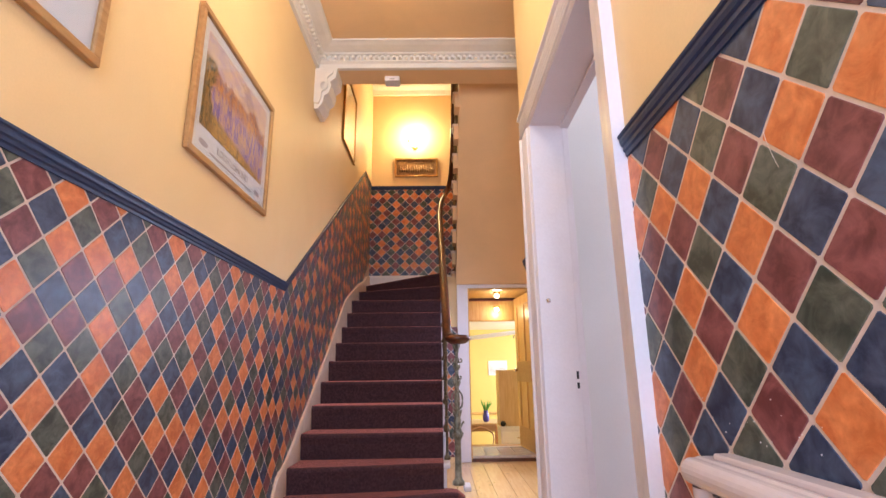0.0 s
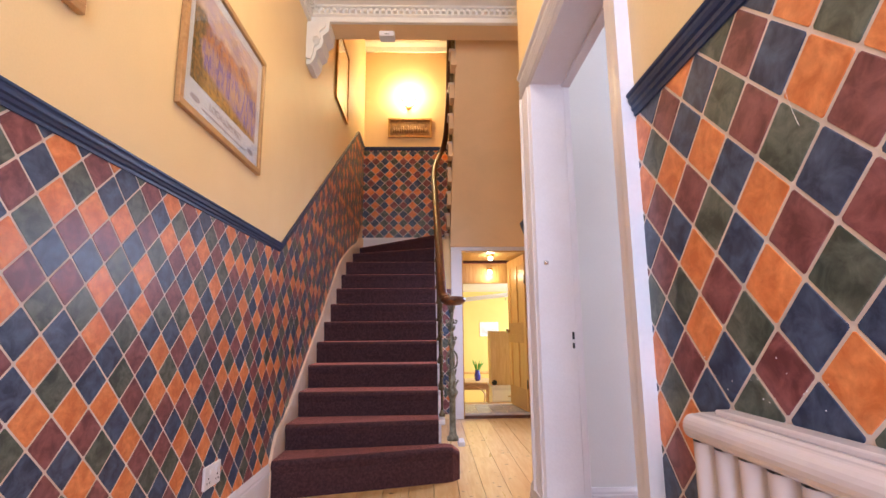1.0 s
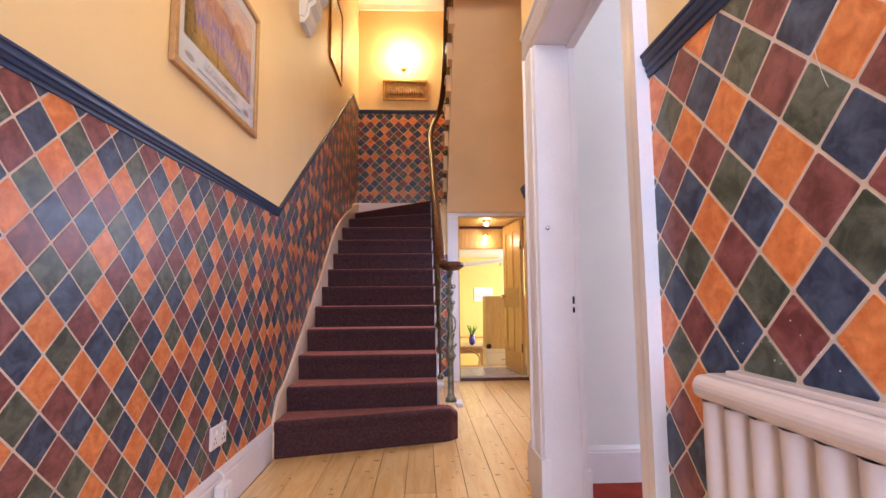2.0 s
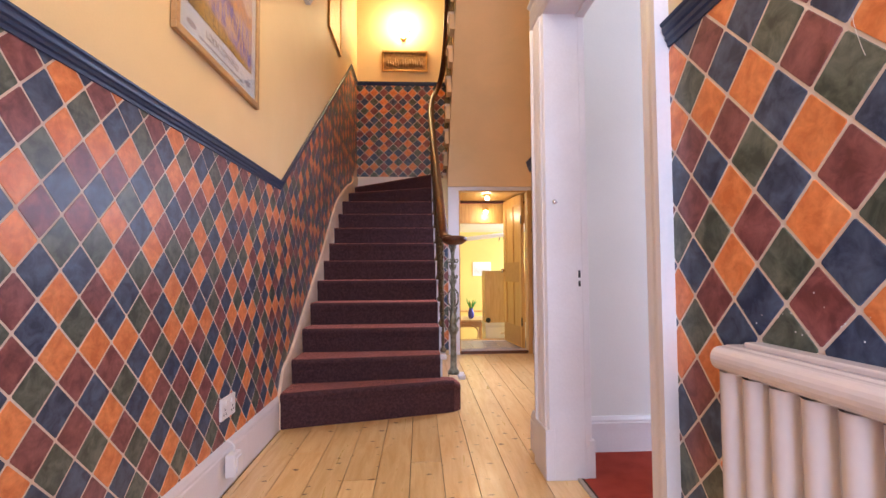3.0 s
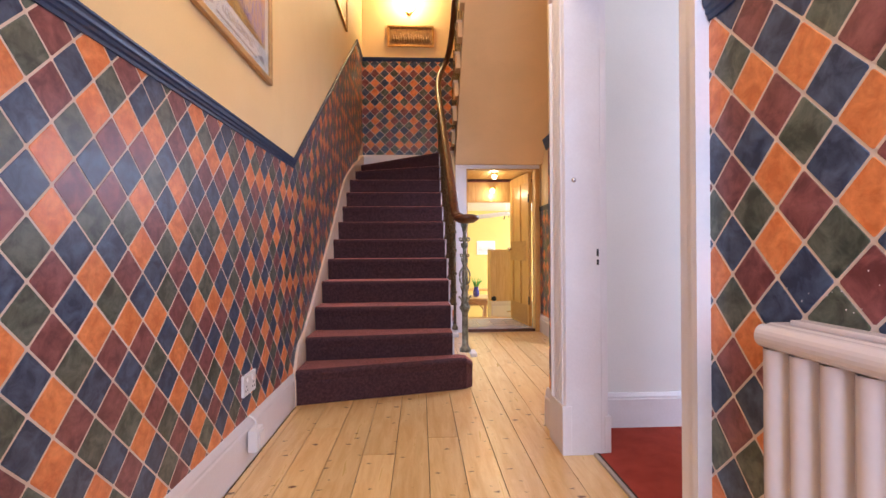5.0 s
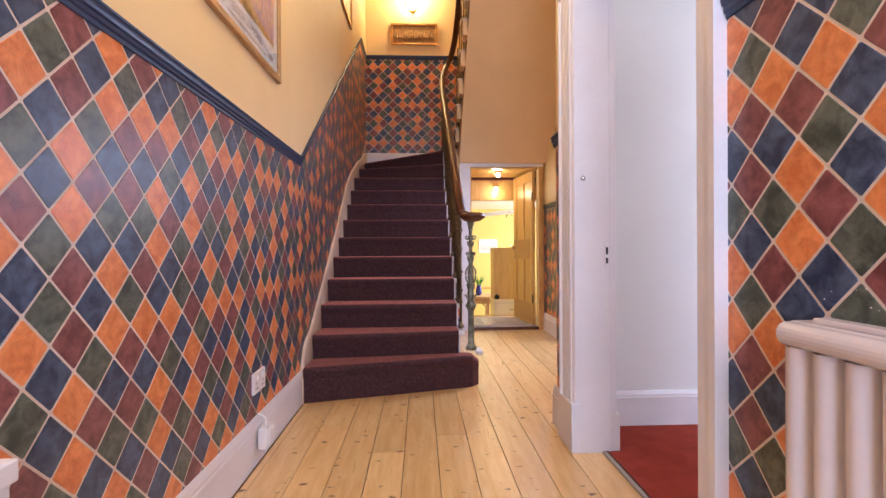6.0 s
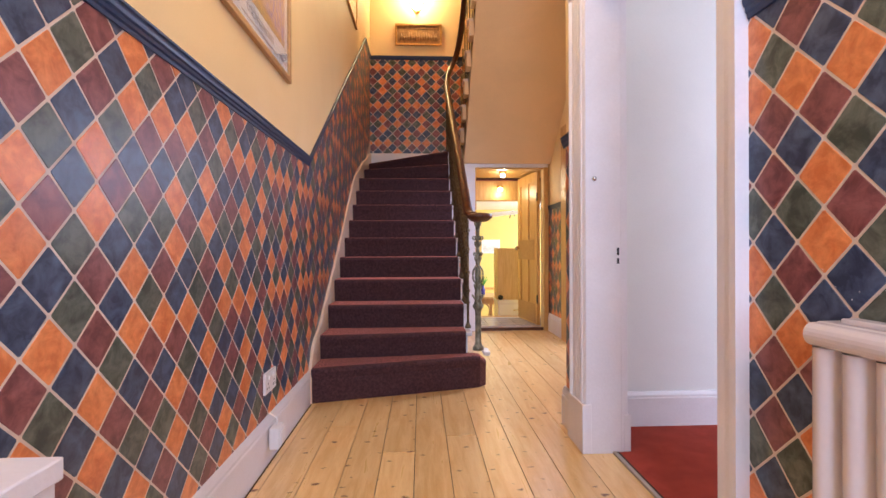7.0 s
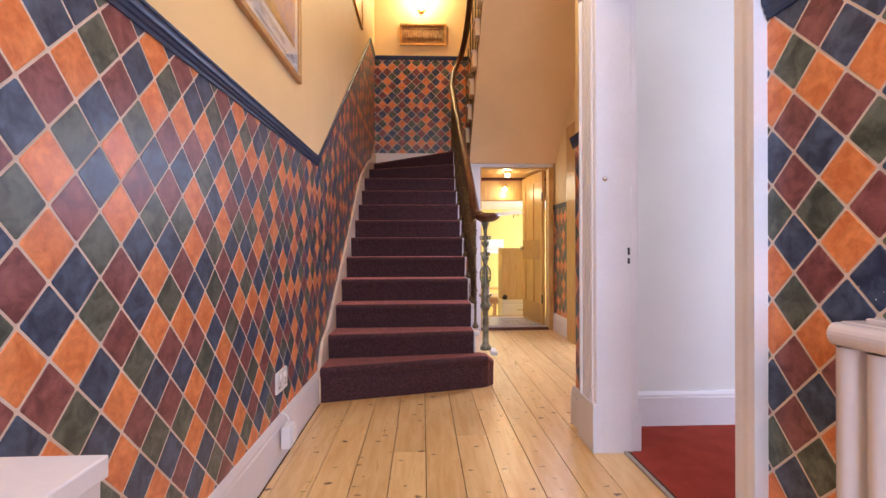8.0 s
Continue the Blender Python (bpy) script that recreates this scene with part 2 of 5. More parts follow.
def lathe(profile, centre, bm=None, sides=20):
    """Rings (radius, height) turned round a vertical axis at centre."""
    bm = bm or bmesh.new()
    cx, cy, cz = centre
    rings = [[bm.verts.new((cx + r * math.cos(2 * math.pi * k / sides), cy + r * math.sin(2 * math.pi * k / sides), cz + h)) for k in range(sides)] for r, h in profile]
    for r0, r1 in zip(rings, rings[1:]):
        for k in range(sides):
            bm.faces.new((r0[k], r0[(k + 1) % sides], r1[(k + 1) % sides], r1[k]))
    bm.faces.new(rings[0]), bm.faces.new(rings[-1])
    return bm


def smooth_path(pts, n=8):
    """Catmull-Rom through the points."""
    pts = [Vector(p) for p in pts]
    q = [pts[0] * 2 - pts[1], *pts, pts[-1] * 2 - pts[-2]]
    res = []
    for a, b, c, d in zip(q, q[1:], q[2:], q[3:]):
        for k in range(n):
            t = k / n
            res.append(0.5 * ((2 * b) + (c - a) * t + (2 * a - 5 * b + 4 * c - d) * t * t + (3 * b - a - 3 * c + d) * t ** 3))
    return res + [pts[-1]]


def text_mesh(body, size, m, mat, parent, name, label=""):
    cu = bpy.data.curves.new("lettering", "FONT")
    cu.body, cu.size, cu.extrude, cu.align_x = body, size, 0.0006, "CENTER"
    tmp = new("lettering_source", cu)
    me = bpy.data.meshes.new_from_object(tmp.evaluated_get(bpy.context.evaluated_depsgraph_get()))
    bpy.data.objects.remove(tmp)
    bpy.data.curves.remove(cu)
    me.transform(m)
    me.materials.clear()
    me.materials.append(mat)
    ob = new(name, me)
    ob.parent = parent
    if label:
        ob["label"] = label
    return ob


# ---- plan ----
XR = 1.456           # hall's right wall
XI = 1.625           # its face in the side room
YE = 2.545           # where that wall ends
XP = 2.15            # wall of the wider passage beyond it
YU = 5.50            # wall with the low door
YB = 6.60            # landing's back wall
DOOR0, DOOR1, DOORZ = 1.177, 2.17, 2.135
DADO0, DADO1 = 1.450, 1.518
CEILZ, WELLZ = 3.46, 5.15
BEAM0, BEAM1, BEAMZ = 3.44, 3.64, 3.322
RISE, GOING, NOSE1, STEPS = 0.1665, 0.2525, 2.98, 12
STEP0 = 0.037        # the lowest riser is taller by this
LANDZ = STEP0 + RISE * STEPS


def step_z(k):
    return 0.215 if k == 1 else STEP0 + RISE * k


def nosing(y):
    return STEP0 + RISE * (1 + (y - NOSE1) / GOING)


# ---- setting ----
wall_left = structure("wall_left", boxes((-0.15, 0, -1.6, YB, -0.9, WELLZ)), CREAM, "cream painted hall and stair wall")
wall_right = structure("wall_right", boxes((XR, XI, -1.6, DOOR0, 0, CEILZ), (XR, XI, DOOR1 + 0.02, YE, 0, CEILZ), (XR, XI, DOOR0, DOOR1 + 0.02, DOORZ + 0.02, CEILZ)),
                       CREAM, "cream painted hall wall with a doorway")
wall_back = structure("wall_back", boxes((0, 2.6, YB, YB + 0.15, 1.9, WELLZ)), CREAM, "cream painted landing wall")
structure("wall_front", boxes((-0.15, 0.2, -1.75, -1.6, 0, CEILZ), (1.35, XR + 0.2, -1.75, -1.6, 0, CEILZ), (0.2, 1.35, -1.75, -1.6, 3.3, CEILZ)), CREAM, "cream wall round the entrance")
structure("wall_passage_return", boxes((XI, XP + 0.15, 2.526, YE, 0, CEILZ)), CREAM, "cream wall turning into the wider passage")
wall_passage = structure("wall_passage", boxes((XP, XP + 0.15, YE, 3.70, 0, WELLZ), (XP, XP + 0.15, 4.62, YU, 0, WELLZ), (XP, XP + 0.15, 3.70, 4.62, 2.05, WELLZ)), CREAM, "cream painted passage wall")
wall_low_door = structure("wall_low_door", boxes((1.04, 1.30, YU, YU + 0.12, 0, 2.0), (2.085, XP + 0.15, YU, YU + 0.12, 0, 2.0), (1.30, 2.085, YU, YU + 0.12, 1.86, 2.0)), CREAM, "cream wall over the low door")
structure("wall_stairwell", boxes((XP + 0.15, XP + 0.3, YE, YB + 0.15, 1.9, WELLZ)), CREAM, "cream stairwell wall")
structure("beam", boxes((0, XP + 0.15, BEAM0, BEAM1, BEAMZ, WELLZ)), CEIL, "plastered cross beam of the hall")
structure("ceiling", boxes((-0.15, XP + 0.3, -1.75, BEAM0, CEILZ, CEILZ + 0.12)), CEIL, "peach painted hall ceiling")
structure("ceiling_stairwell", boxes((-0.15, XP + 0.3, BEAM1, YB + 0.15, WELLZ, WELLZ + 0.12)), CEIL, "pale stairwell ceiling")
floor = structure("floor", boxes((-0.15, XP + 0.15, -1.75, YU, -0.06, -0.022)), GAP, "dark base under the floorboards")
structure("landing", boxes((0, XP + 0.15, 6.36, YB, LANDZ - 0.2, LANDZ - 0.004)), CARPET, "carpeted stair landing")

# side room
structure("room_wall_back", boxes((XI, 5.0, 2.495, 2.525, 0, 3.2)), ROOMWALL, "off-white wall of the side room")
structure("room_wall_side", boxes((4.9, 5.0, -1.6, 2.495, 0, 3.2)), ROOMWALL, "off-white side wall")
structure("room_wall_front", boxes((XI, 2.9, -1.7, -1.6, 0, 3.2), (4.4, 4.9, -1.7, -1.6, 0, 3.2), (2.9, 4.4, -1.7, -1.6, 0, 0.75), (2.9, 4.4, -1.7, -1.6, 2.75, 3.2)), ROOMWALL, "off-white front wall")
structure("room_ceiling", boxes((XI, 5.0, -1.7, 2.52, 3.2, 3.3)), ROOMWALL, "white ceiling of the side room")
structure("room_floor", boxes((1.572, 1.6, DOOR0 + 0.002, DOOR1 - 0.002, -0.06, 0.006), (1.6, 5.0, -1.7, 2.515, -0.06, 0.006)), REDCARPET, "red carpet of the side room")
structure("room_baseboard", run([(0, 0), (0.02, 0), (0.02, 0.145), (0.014, 0.15), (0.014, 0.16), (0.008, 0.178), (0, 0.178)],
                                [(XI + 0.002, 2.495, 0.006), (4.9, 2.495, 0.006)], [((0, -1, 0), (0, 0, 1))] * 2), WHITE, "white moulded skirting board")

# skirting
SKIRT = [(0, 0), (0.022, 0), (0.022, 0.15), (0.017, 0.158), (0.019, 0.17), (0.012, 0.19), (0.006, 0.20), (0, 0.20)]
SLIM = [(d * 0.62, h * 1.02) for d, h in SKIRT]
structure("baseboard_left", run(SLIM, [(0, -1.6, 0), (0, 2.96, 0)], [((1, 0, 0), (0, 0, 1))] * 2), WHITE, "white moulded skirting board")
structure("baseboard_right", run(SKIRT, [(XR, -1.6, 0), (XR, 1.10, 0)], [((-1, 0, 0), (0, 0, 1))] * 2), WHITE, "white moulded skirting board")
structure("baseboard_right_end", run(SKIRT, [(XR, 2.39, 0), (XR, YE + 0.022, 0)], [((-1, 0, 0), (0, 0, 1))] * 2), WHITE, "white moulded skirting board")
structure("baseboard_passage", run(SKIRT, [(XP, YE, 0), (XP, YU, 0)], [((-1, 0, 0), (0, 0, 1))] * 2), WHITE, "white moulded skirting board")
structure("baseboard_landing", run([(0, 0), (0.02, 0), (0.02, 0.165), (0.01, 0.195), (0, 0.195)], [(0, YB, LANDZ), (1.9, YB, LANDZ)], [((0, -1, 0), (0, 0, 1))] * 2), WHITE, "white skirting of the landing")

# dado rails: moulded, navy
H = DADO1 - DADO0
RAIL = [(d * 0.58, h * H / 0.078) for d, h in ((0, 0), (0.012, 0), (0.014, 0.014), (0.022, 0.020), (0.022, 0.034), (0.030, 0.040), (0.034, 0.052), (0.034, 0.062), (0.040, 0.066), (0.042, 0.074), (0.036, 0.078), (0, 0.078))]
YBEND = 2.985
RAILPITCH = 0.672
LEFT0 = 1.440
structure("dado_rail_left", run([(d, h * 0.80) for d, h in RAIL], [(0, -1.6, LEFT0), (0, YBEND, LEFT0)], [((1, 0, 0), (0, 0, 1))] * 2), BLUEPAINT, "navy moulded dado rail")
thin = [(d * 0.7, h * 0.78) for d, h in RAIL]
structure("dado_rail_stair", run(thin, [(0, YBEND, LEFT0), (0, 6.03, DADO0 + (6.03 - YBEND) * RAILPITCH), (0, 6.10, 3.50), (0, YB, 3.50)],
                                 [((1, 0, 0), (0, 0, 1))] * 4), BLUEPAINT, "navy dado rail climbing the stair wall")
structure("dado_rail_back", run(thin, [(0, YB, 3.50), (2.3, YB, 3.50)], [((0, -1, 0), (0, 0, 1))] * 2), BLUEPAINT, "navy dado rail of the landing")
RIGHT = [(d, h * 0.86) for d, h in RAIL]
structure("dado_rail_right", run(RIGHT, [(XR, -1.6, DADO0 + 0.022), (XR, 1.10, DADO0 + 0.022)], [((-1, 0, 0), (0, 0, 1))] * 2), BLUEPAINT, "navy moulded dado rail")
structure("dado_rail_right_end", run(RIGHT, [(XR, 2.39, DADO0 + 0.022), (XR, YE + 0.03, DADO0 + 0.022)], [((-1, 0, 0), (0, 0, 1))] * 2), BLUEPAINT, "navy moulded dado rail")
structure("dado_rail_passage", run(thin, [(XP, 4.62, DADO0 - 0.08), (XP, YU, DADO0 - 0.08)], [((-1, 0, 0), (0, 0, 1))] * 2), BLUEPAINT, "navy dado rail of the passage")

# cornices with a row of small blocks
CORN = [(0, 0), (0.03, 0), (0.034, 0.008), (0.034, 0.085), (0.045, 0.09), (0.056, 0.105), (0.056, 0.195), (0.085, 0.20), (0.095, 0.222), (0.13, 0.235), (0.165, 0.245), (0.19, 0.262), (0.20, 0.27), (0.215, 0.273), (0.215, 0.30), (0, 0.30)]


def cornice(name, a, b, out, size=0.467, wide=0.76, label="white plaster cornice with a dentil row"):
    a, b, o = Vector(a), Vector(b), Vector(out)
    prof = [(d * wide, h * size) for d, h in CORN]
    ob = structure(name, run(prof, [a, b], [(o, (0, 0, 1))] * 2), PLASTER, label)
    along = (b - a).normalized()
    n = int((b - a).length / (0.10 * size))
    bm = bmesh.new()
    for i in range(n):
        c = a + along * (0.10 * size * (i + 0.5))
        for d0, d1, h0, h1, w in ((0.056, 0.088, 0.118, 0.185, 0.066),):
            w *= size
            vs = []
            for dd in (d0 * wide, d1 * wide):
                for s, h in ((-1, h0), (1, h0), (1, h1), (-1, h1)):
                    k = 0.7 if dd == d1 * wide else 1
                    vs.append(bm.verts.new(c + along * (s * w / 2 * k) + o * dd + Vector((0, 0, (h0 + h1) / 2 * size + (h - (h0 + h1) / 2) * size * k))))
            for q in ((4, 5, 6, 7), (0, 1, 5, 4), (1, 2, 6, 5), (2, 3, 7, 6), (3, 0, 4, 7)):
                bm.faces.new([vs[i2] for i2 in q])
    tagged(part("dentils", bm, PLASTER, ob), kind="stuff")
    return ob


CZ = CEILZ - 0.140
cornice("cornice_left", (0, -1.6, CZ), (0, BEAM0, CZ), (1, 0, 0))
cornice("cornice_right", (XR, -1.6, CZ), (XR, YE, CZ), (-1, 0, 0), wide=1.2)
cornice("cornice_beam", (0, BEAM0, CZ), (XP + 0.1, BEAM0, CZ), (0, -1, 0), wide=0.98)
structure("cornice_stairwell", run([(0, 0), (0.03, 0), (0.05, 0.06), (0.11, 0.10), (0.12, 0.12), (0, 0.12)], [(0, YB, WELLZ - 0.12), (2.3, YB, WELLZ - 0.12)], [((0, -1, 0), (0, 0, 1))] * 2), PLASTER, "plain plaster cornice")


# corbel under the beam
def corbel():
    ob = thing("corbel", "white plaster scrolled corbel under the hall beam", "corbel", at=(0, BEAM0, BEAMZ - 0.335))
    s = Matrix.Diagonal((0.74, 0.9, 0.955, 1))

    def piece(name, bm, smooth=False):
        bm.transform(s)
        part(name, bm, PLASTER, ob, smooth=smooth)
    piece("bracket", prism([(0, 0), (0.05, -0.02), (0.09, 0.03), (0.10, 0.09), (0.15, 0.12), (0.17, 0.18), (0.16, 0.22), (0.22, 0.26), (0.23, 0.35), (0, 0.35)], "y", -0.04, 0.20))
    piece("face_moulding", prism([(0.0, 0.02), (0.05, 0.01), (0.07, 0.06), (0.08, 0.12), (0.13, 0.15), (0.14, 0.20), (0.13, 0.25), (0.19, 0.29), (0.19, 0.33), (0, 0.33)], "y", -0.062, -0.04))
    piece("scroll", tube([(0.10, -0.07, 0.17), (0.10, 0.0, 0.17), (0.10, 0.21, 0.17)], 0.035, sides=12), True)
    piece("foot", boxes((0, 0.055, -0.045, 0.195, -0.032, -0.004), bevel=0.006))


corbel()


# main doorway: casing, lining, plinths
def casing_profile(w):
    pts = [(0, 0), (0, w), (0.018, w), (0.026, w - 0.006), (0.026, w - 0.022), (0.042, w - 0.030), (0.048, w - 0.040), (0.048, w - 0.052), (0.036, w - 0.060), (0.034, w - 0.072)]
    n = 4
    for k in range(n):
        h = w - 0.075 - k * (w - 0.095) / n
        g = (w - 0.095) / n
        pts += [(0.030, h), (0.037, h - g * 0.15), (0.040, h - g * 0.4), (0.037, h - g * 0.7), (0.030, h - g * 0.85)]
    return pts + [(0.026, 0.015), (0.030, 0.008), (0.024, 0)]


def side_doorway():
    d = thing("door_1", "white painted doorway lining and moulded architrave, no leaf in view", "doorway", at=(XR, DOOR0, 0))
    d["kind"] = "structure"
    L = DOOR1 - DOOR0
    # far architrave: profile width along +y; near one along -y; head upwards
    part("architrave", run(casing_profile(0.215), [(0, L, 0.225), (0, L, DOORZ)], [((-1, 0, 0), (0, 1, 0))] * 2), WHITE, d)
    part("architrave", run([(0, 0), (0, 0.074), (0.036, 0.074), (0.036, 0.05), (0.034, 0.03), (0.034, 0)], [(0, 0, 0), (0, 0, DOORZ)], [((-1, 0, 0), (0, -1, 0))] * 2), WHITE, d)
    part("head_architrave", run(casing_profile(0.19), [(0, -0.074, DOORZ), (0, L + 0.215, DOORZ)], [((-1, 0, 0), (0, 0, 1))] * 2), WHITE, d)
    part("plinth_block", boxes((-0.044, 0, L - 0.004, L + 0.222, 0, 0.225), bevel=0.004), WHITE, d)
    part("far_lining", boxes((0.0, 0.136, L, L + 0.02, 0.0, DOORZ)), WHITE, d)
    part("rebate", boxes((0.1365, 0.168, L + 0.0015, L + 0.030, 0.0, DOORZ), bevel=0.003), WHITE, d)
    part("inner_plinth", boxes((0.150, 0.182, L - 0.002, L + 0.07, 0.006, 0.175), bevel=0.004), WHITE, d)
    part("near_lining", boxes((0.0, 0.168, -0.02, 0.0, 0.0, DOORZ)), WHITE, d)
    part("head_lining", boxes((0.0, 0.168, 0.0, L, DOORZ, DOORZ + 0.02)), WHITE, d)
    part("door_stop", boxes((0.128, 0.168, 0.0, L + 0.014, DOORZ - 0.014, DOORZ)), WHITE, d)
    kn = part("cabin_hook_eye", lathe([(0.002, 0), (0.011, 0.0), (0.012, 0.004), (0.008, 0.010), (0.002, 0.012)], (0, 0, 0), sides=14), CHROME, d, "small chrome stud", True)
    kn.matrix_basis = pose(0.014, L - 0.001, 1.252, 90, 0, 0)
    pl = part("strike_plate", boxes((0.112, 0.132, L - 0.003, L, 0.845, 0.955), bevel=0.001), WHITE, d)
    part("latch_hole", boxes((0.118, 0.128, L - 0.0045, L - 0.002, 0.905, 0.938)), BLACK, pl)
    part("bolt_hole", boxes((0.118, 0.128, L - 0.0045, L - 0.002, 0.865, 0.89)), BLACK, pl)
    part("threshold", boxes((0.098, 0.116, 0.0, L, -0.004, 0.010), bevel=0.003), STEEL, d, "dull metal carpet strip")
    part("threshold_gap", boxes((0.1165, 0.126, 0.0, L, -0.004, 0.0075)), GAP, d)


side_doorway()


def white_door():
    """Four-panel leaf hung on the near jamb, opened square into the side room."""
    ob = thing("panel_door", "white painted four-panel door standing open into the side room", "door", at=(XI + 0.004, DOOR0 - 0.05, 0.012))
    w, t, h = 0.82, 0.04, 2.10
    for x0, x1 in ((0, 0.11), (w - 0.11, w)):
        part("stile", boxes((x0, x1, 0, t, 0, h), bevel=0.002), WHITE, ob)
    for z0, z1 in ((0, 0.22), (0.86, 1.04), (h - 0.12, h)):
        part("rail", boxes((0.11, w - 0.11, 0, t, z0, z1)), WHITE, ob)
    for z0, z1 in ((0.22, 0.86), (1.04, h - 0.12)):
        part("muntin", boxes((w / 2 - 0.05, w / 2 + 0.05, 0, t, z0, z1)), WHITE, ob)
        for x0, x1 in ((0.11, w / 2 - 0.05), (w / 2 + 0.05, w - 0.11)):
            part("panel", boxes((x0, x1, 0.012, t - 0.012, z0, z1)), WHITE, ob)


white_door()


# ---- staircase ----
def step_front(k):
    """Left and right y of step k's nosing; the lowest step splays and the last two wind round."""
    if k == 1:
        return 2.95, 3.25
    y = NOSE1 + GOING * (k - 1)
    if k == 2:
        return 3.20, 3.31
    if k == STEPS:
        return 6.26, 5.42
    if k == STEPS - 1:
        return 5.71, 5.32
    return y, y + 0.01


def staircase():
    st = thing("staircase", "staircase with plum carpet and white painted strings", "staircase")
    xl, xr = 0.018, 0.99
    for k in range(1, STEPS + 1):
        y0, y1 = step_front(k)
        e = 1.125 if k == 1 else xr
        b0, b1 = (step_front(k + 1) if k < STEPS else (YB, YB))
        z, zb = step_z(k), (max(step_z(k - 1) - 0.02, 0) if k > 1 else 0)
        # a carpeted step: rounded nosing carried across the width
        prof = [(0.016, zb - z), (0.008, -0.07), (0.0, -0.04), (-0.004, -0.026), (-0.002, -0.013), (0.006, -0.004), (0.018, 0)]
        bm = bmesh.new()
        cols = 25 if k == 1 else 9
        rings = []
        for i in range(cols):
            f = i / (cols - 1)
            x = xl + (e - xl) * f
            yf = y0 + (y1 - y0) * f
            drop = 0.0
            if k == 1 and f > 0.90:
                yf += 0.05 * (1 - math.sqrt(max(0.0, 1 - ((f - 0.90) / 0.10) ** 2)))
                drop = 0.045 * (1 - math.sqrt(max(0.0, 1 - ((f - 0.90) / 0.10) ** 2)))
            sag = 0.002 * math.sin(7 * f + k)
            ring = [bm.verts.new((x, yf + d + sag, z + h - (drop if h > -0.05 else 0))) for d, h in prof]
            yb = b0 + (b1 - b0) * f + 0.05
            ring += [bm.verts.new((x, yb, z - drop)), bm.verts.new((x, yb, zb))]
            rings.append(ring)
        for r0, r1 in zip(rings, rings[1:]):
            n = len(r0)
            for i in range(n):
                bm.faces.new((r0[i], r1[i], r1[(i + 1) % n], r0[(i + 1) % n]))
        bm.faces.new(rings[0]), bm.faces.new(rings[-1])
        part("carpeted_step", bm, CARPET, st)
        # painted tread end beyond the carpet
        x1 = 1.17 if k == 1 else 1.034
        yy = y1 + (0.09 if k == 1 else 0.012)
        part("tread_end", boxes((e - 0.003, x1, yy + (0.06 if k == 1 else 0), b1 + 0.03 + (0.2 if k == 1 else 0), z - 0.036, z - 0.006), bevel=0.008), WHITE, st)
        if k > 1:
            part("riser_end", boxes((e - 0.004, x1 - 0.03, yy + 0.03, b1 + 0.035, zb, z - 0.036)), WHITE, st)
    # wall string: follows the nosings, curling flat at the top and dropping to the skirting at the foot
    rise = [(2.955, 0.205), (2.985, 0.265), (3.05, 0.355)] + [(y, nosing(y) + c) for y, c in
            ((3.2, 0.065), (3.5, 0.07), (3.85, 0.08), (4.25, 0.095), (4.55, 0.13), (4.80, 0.16), (4.97, 0.155), (5.12, 0.125), (5.25, 0.09))]
    top = [tuple(p) for p in smooth_path([(0, *p) for p in rise], 3)]
    top = [(p[1], p[2]) for p in top] + [(5.66, 1.95), (6.1, 2.07), (6.26, LANDZ + 0.12), (YB, LANDZ + 0.19)]
    bm = bmesh.new()
    for (ya, za), (yb, zb) in zip(top, top[1:]):
        v = [bm.verts.new(p) for p in ((0, ya, za), (0.014, ya, za), (0.020, ya, za - 0.010), (0.020, ya, za - 0.45), (0, yb, zb), (0.014, yb, zb), (0.020, yb, zb - 0.010), (0.020, yb, zb - 0.45))]
        for q in ((0, 1, 5, 4), (1, 2, 6, 5), (2, 3, 7, 6)):
            bm.faces.new([v[i] for i in q])
    bm.faces.new([bm.verts.new(p) for p in ((0, 2.955, 0.205), (0.020, 2.955, 0.205), (0.020, 2.955, 0), (0, 2.955, 0))])
    bmesh.ops.remove_doubles(bm, verts=bm.verts, dist=0.0005)
    # warmer than the skirting: its paint carries the stair's warm light
    part("wall_string", bm, STRINGPAINT, st, "gloss painted string with warm light in its colour")
    part("spandrel", prism([(3.5, 0), (YU, 0), (YU, nosing(YU) - 0.25), (3.5, nosing(3.5) - 0.25)], "x", 0.995, 1.012), WHITE, st)
    return st


staircase()


def upper_flight():
    """The return flight over the passage: sawtooth ends, sloping plaster soffit."""
    st = thing("upper_flight", "return flight with cream soffit and white tread ends", "staircase")
    x0, r, g = 1.17, 0.19, 0.246
    ys = [(5.535 - g * k, 2.253 + r * k) for k in range(-1, 11)]
    ye, ze = ys[-1][0] - g, ys[-1][1]
    poly = [(YU - 0.08, 1.90), (YU + 0.4, 1.90)]
    for yk, zk in ys:
        poly += [(yk, zk - r), (yk, zk)]
    poly += [(ye, ze), (ye, 1.90 + (YU - 0.08 - ye) * 0.93)]
    part("body", prism(poly, "x", x0, XP), CEIL, st, "cream plastered underside and risers")
    for yk, zk in ys:
        part("tread", boxes((x0 - 0.055, x0 + 0.3, yk - g * 0.55, yk + 0.03, zk, zk + 0.035), bevel=0.01), STRINGPAINT, st)
        part("step_end", boxes((x0 - 0.042, x0 + 0.01, yk - g * 0.62, yk, zk - 0.135, zk), bevel=0.004), CEIL, st)
        for j in (0.5,):
            part("upper_baluster", tube([(x0 - 0.01, yk - g * j, zk + 0.03), (x0 - 0.01, yk - g * j, zk + 0.5), (x0 - 0.01, yk - g * j, zk + 0.92)], 0.008, sides=6), BRONZE, st)


upper_flight()


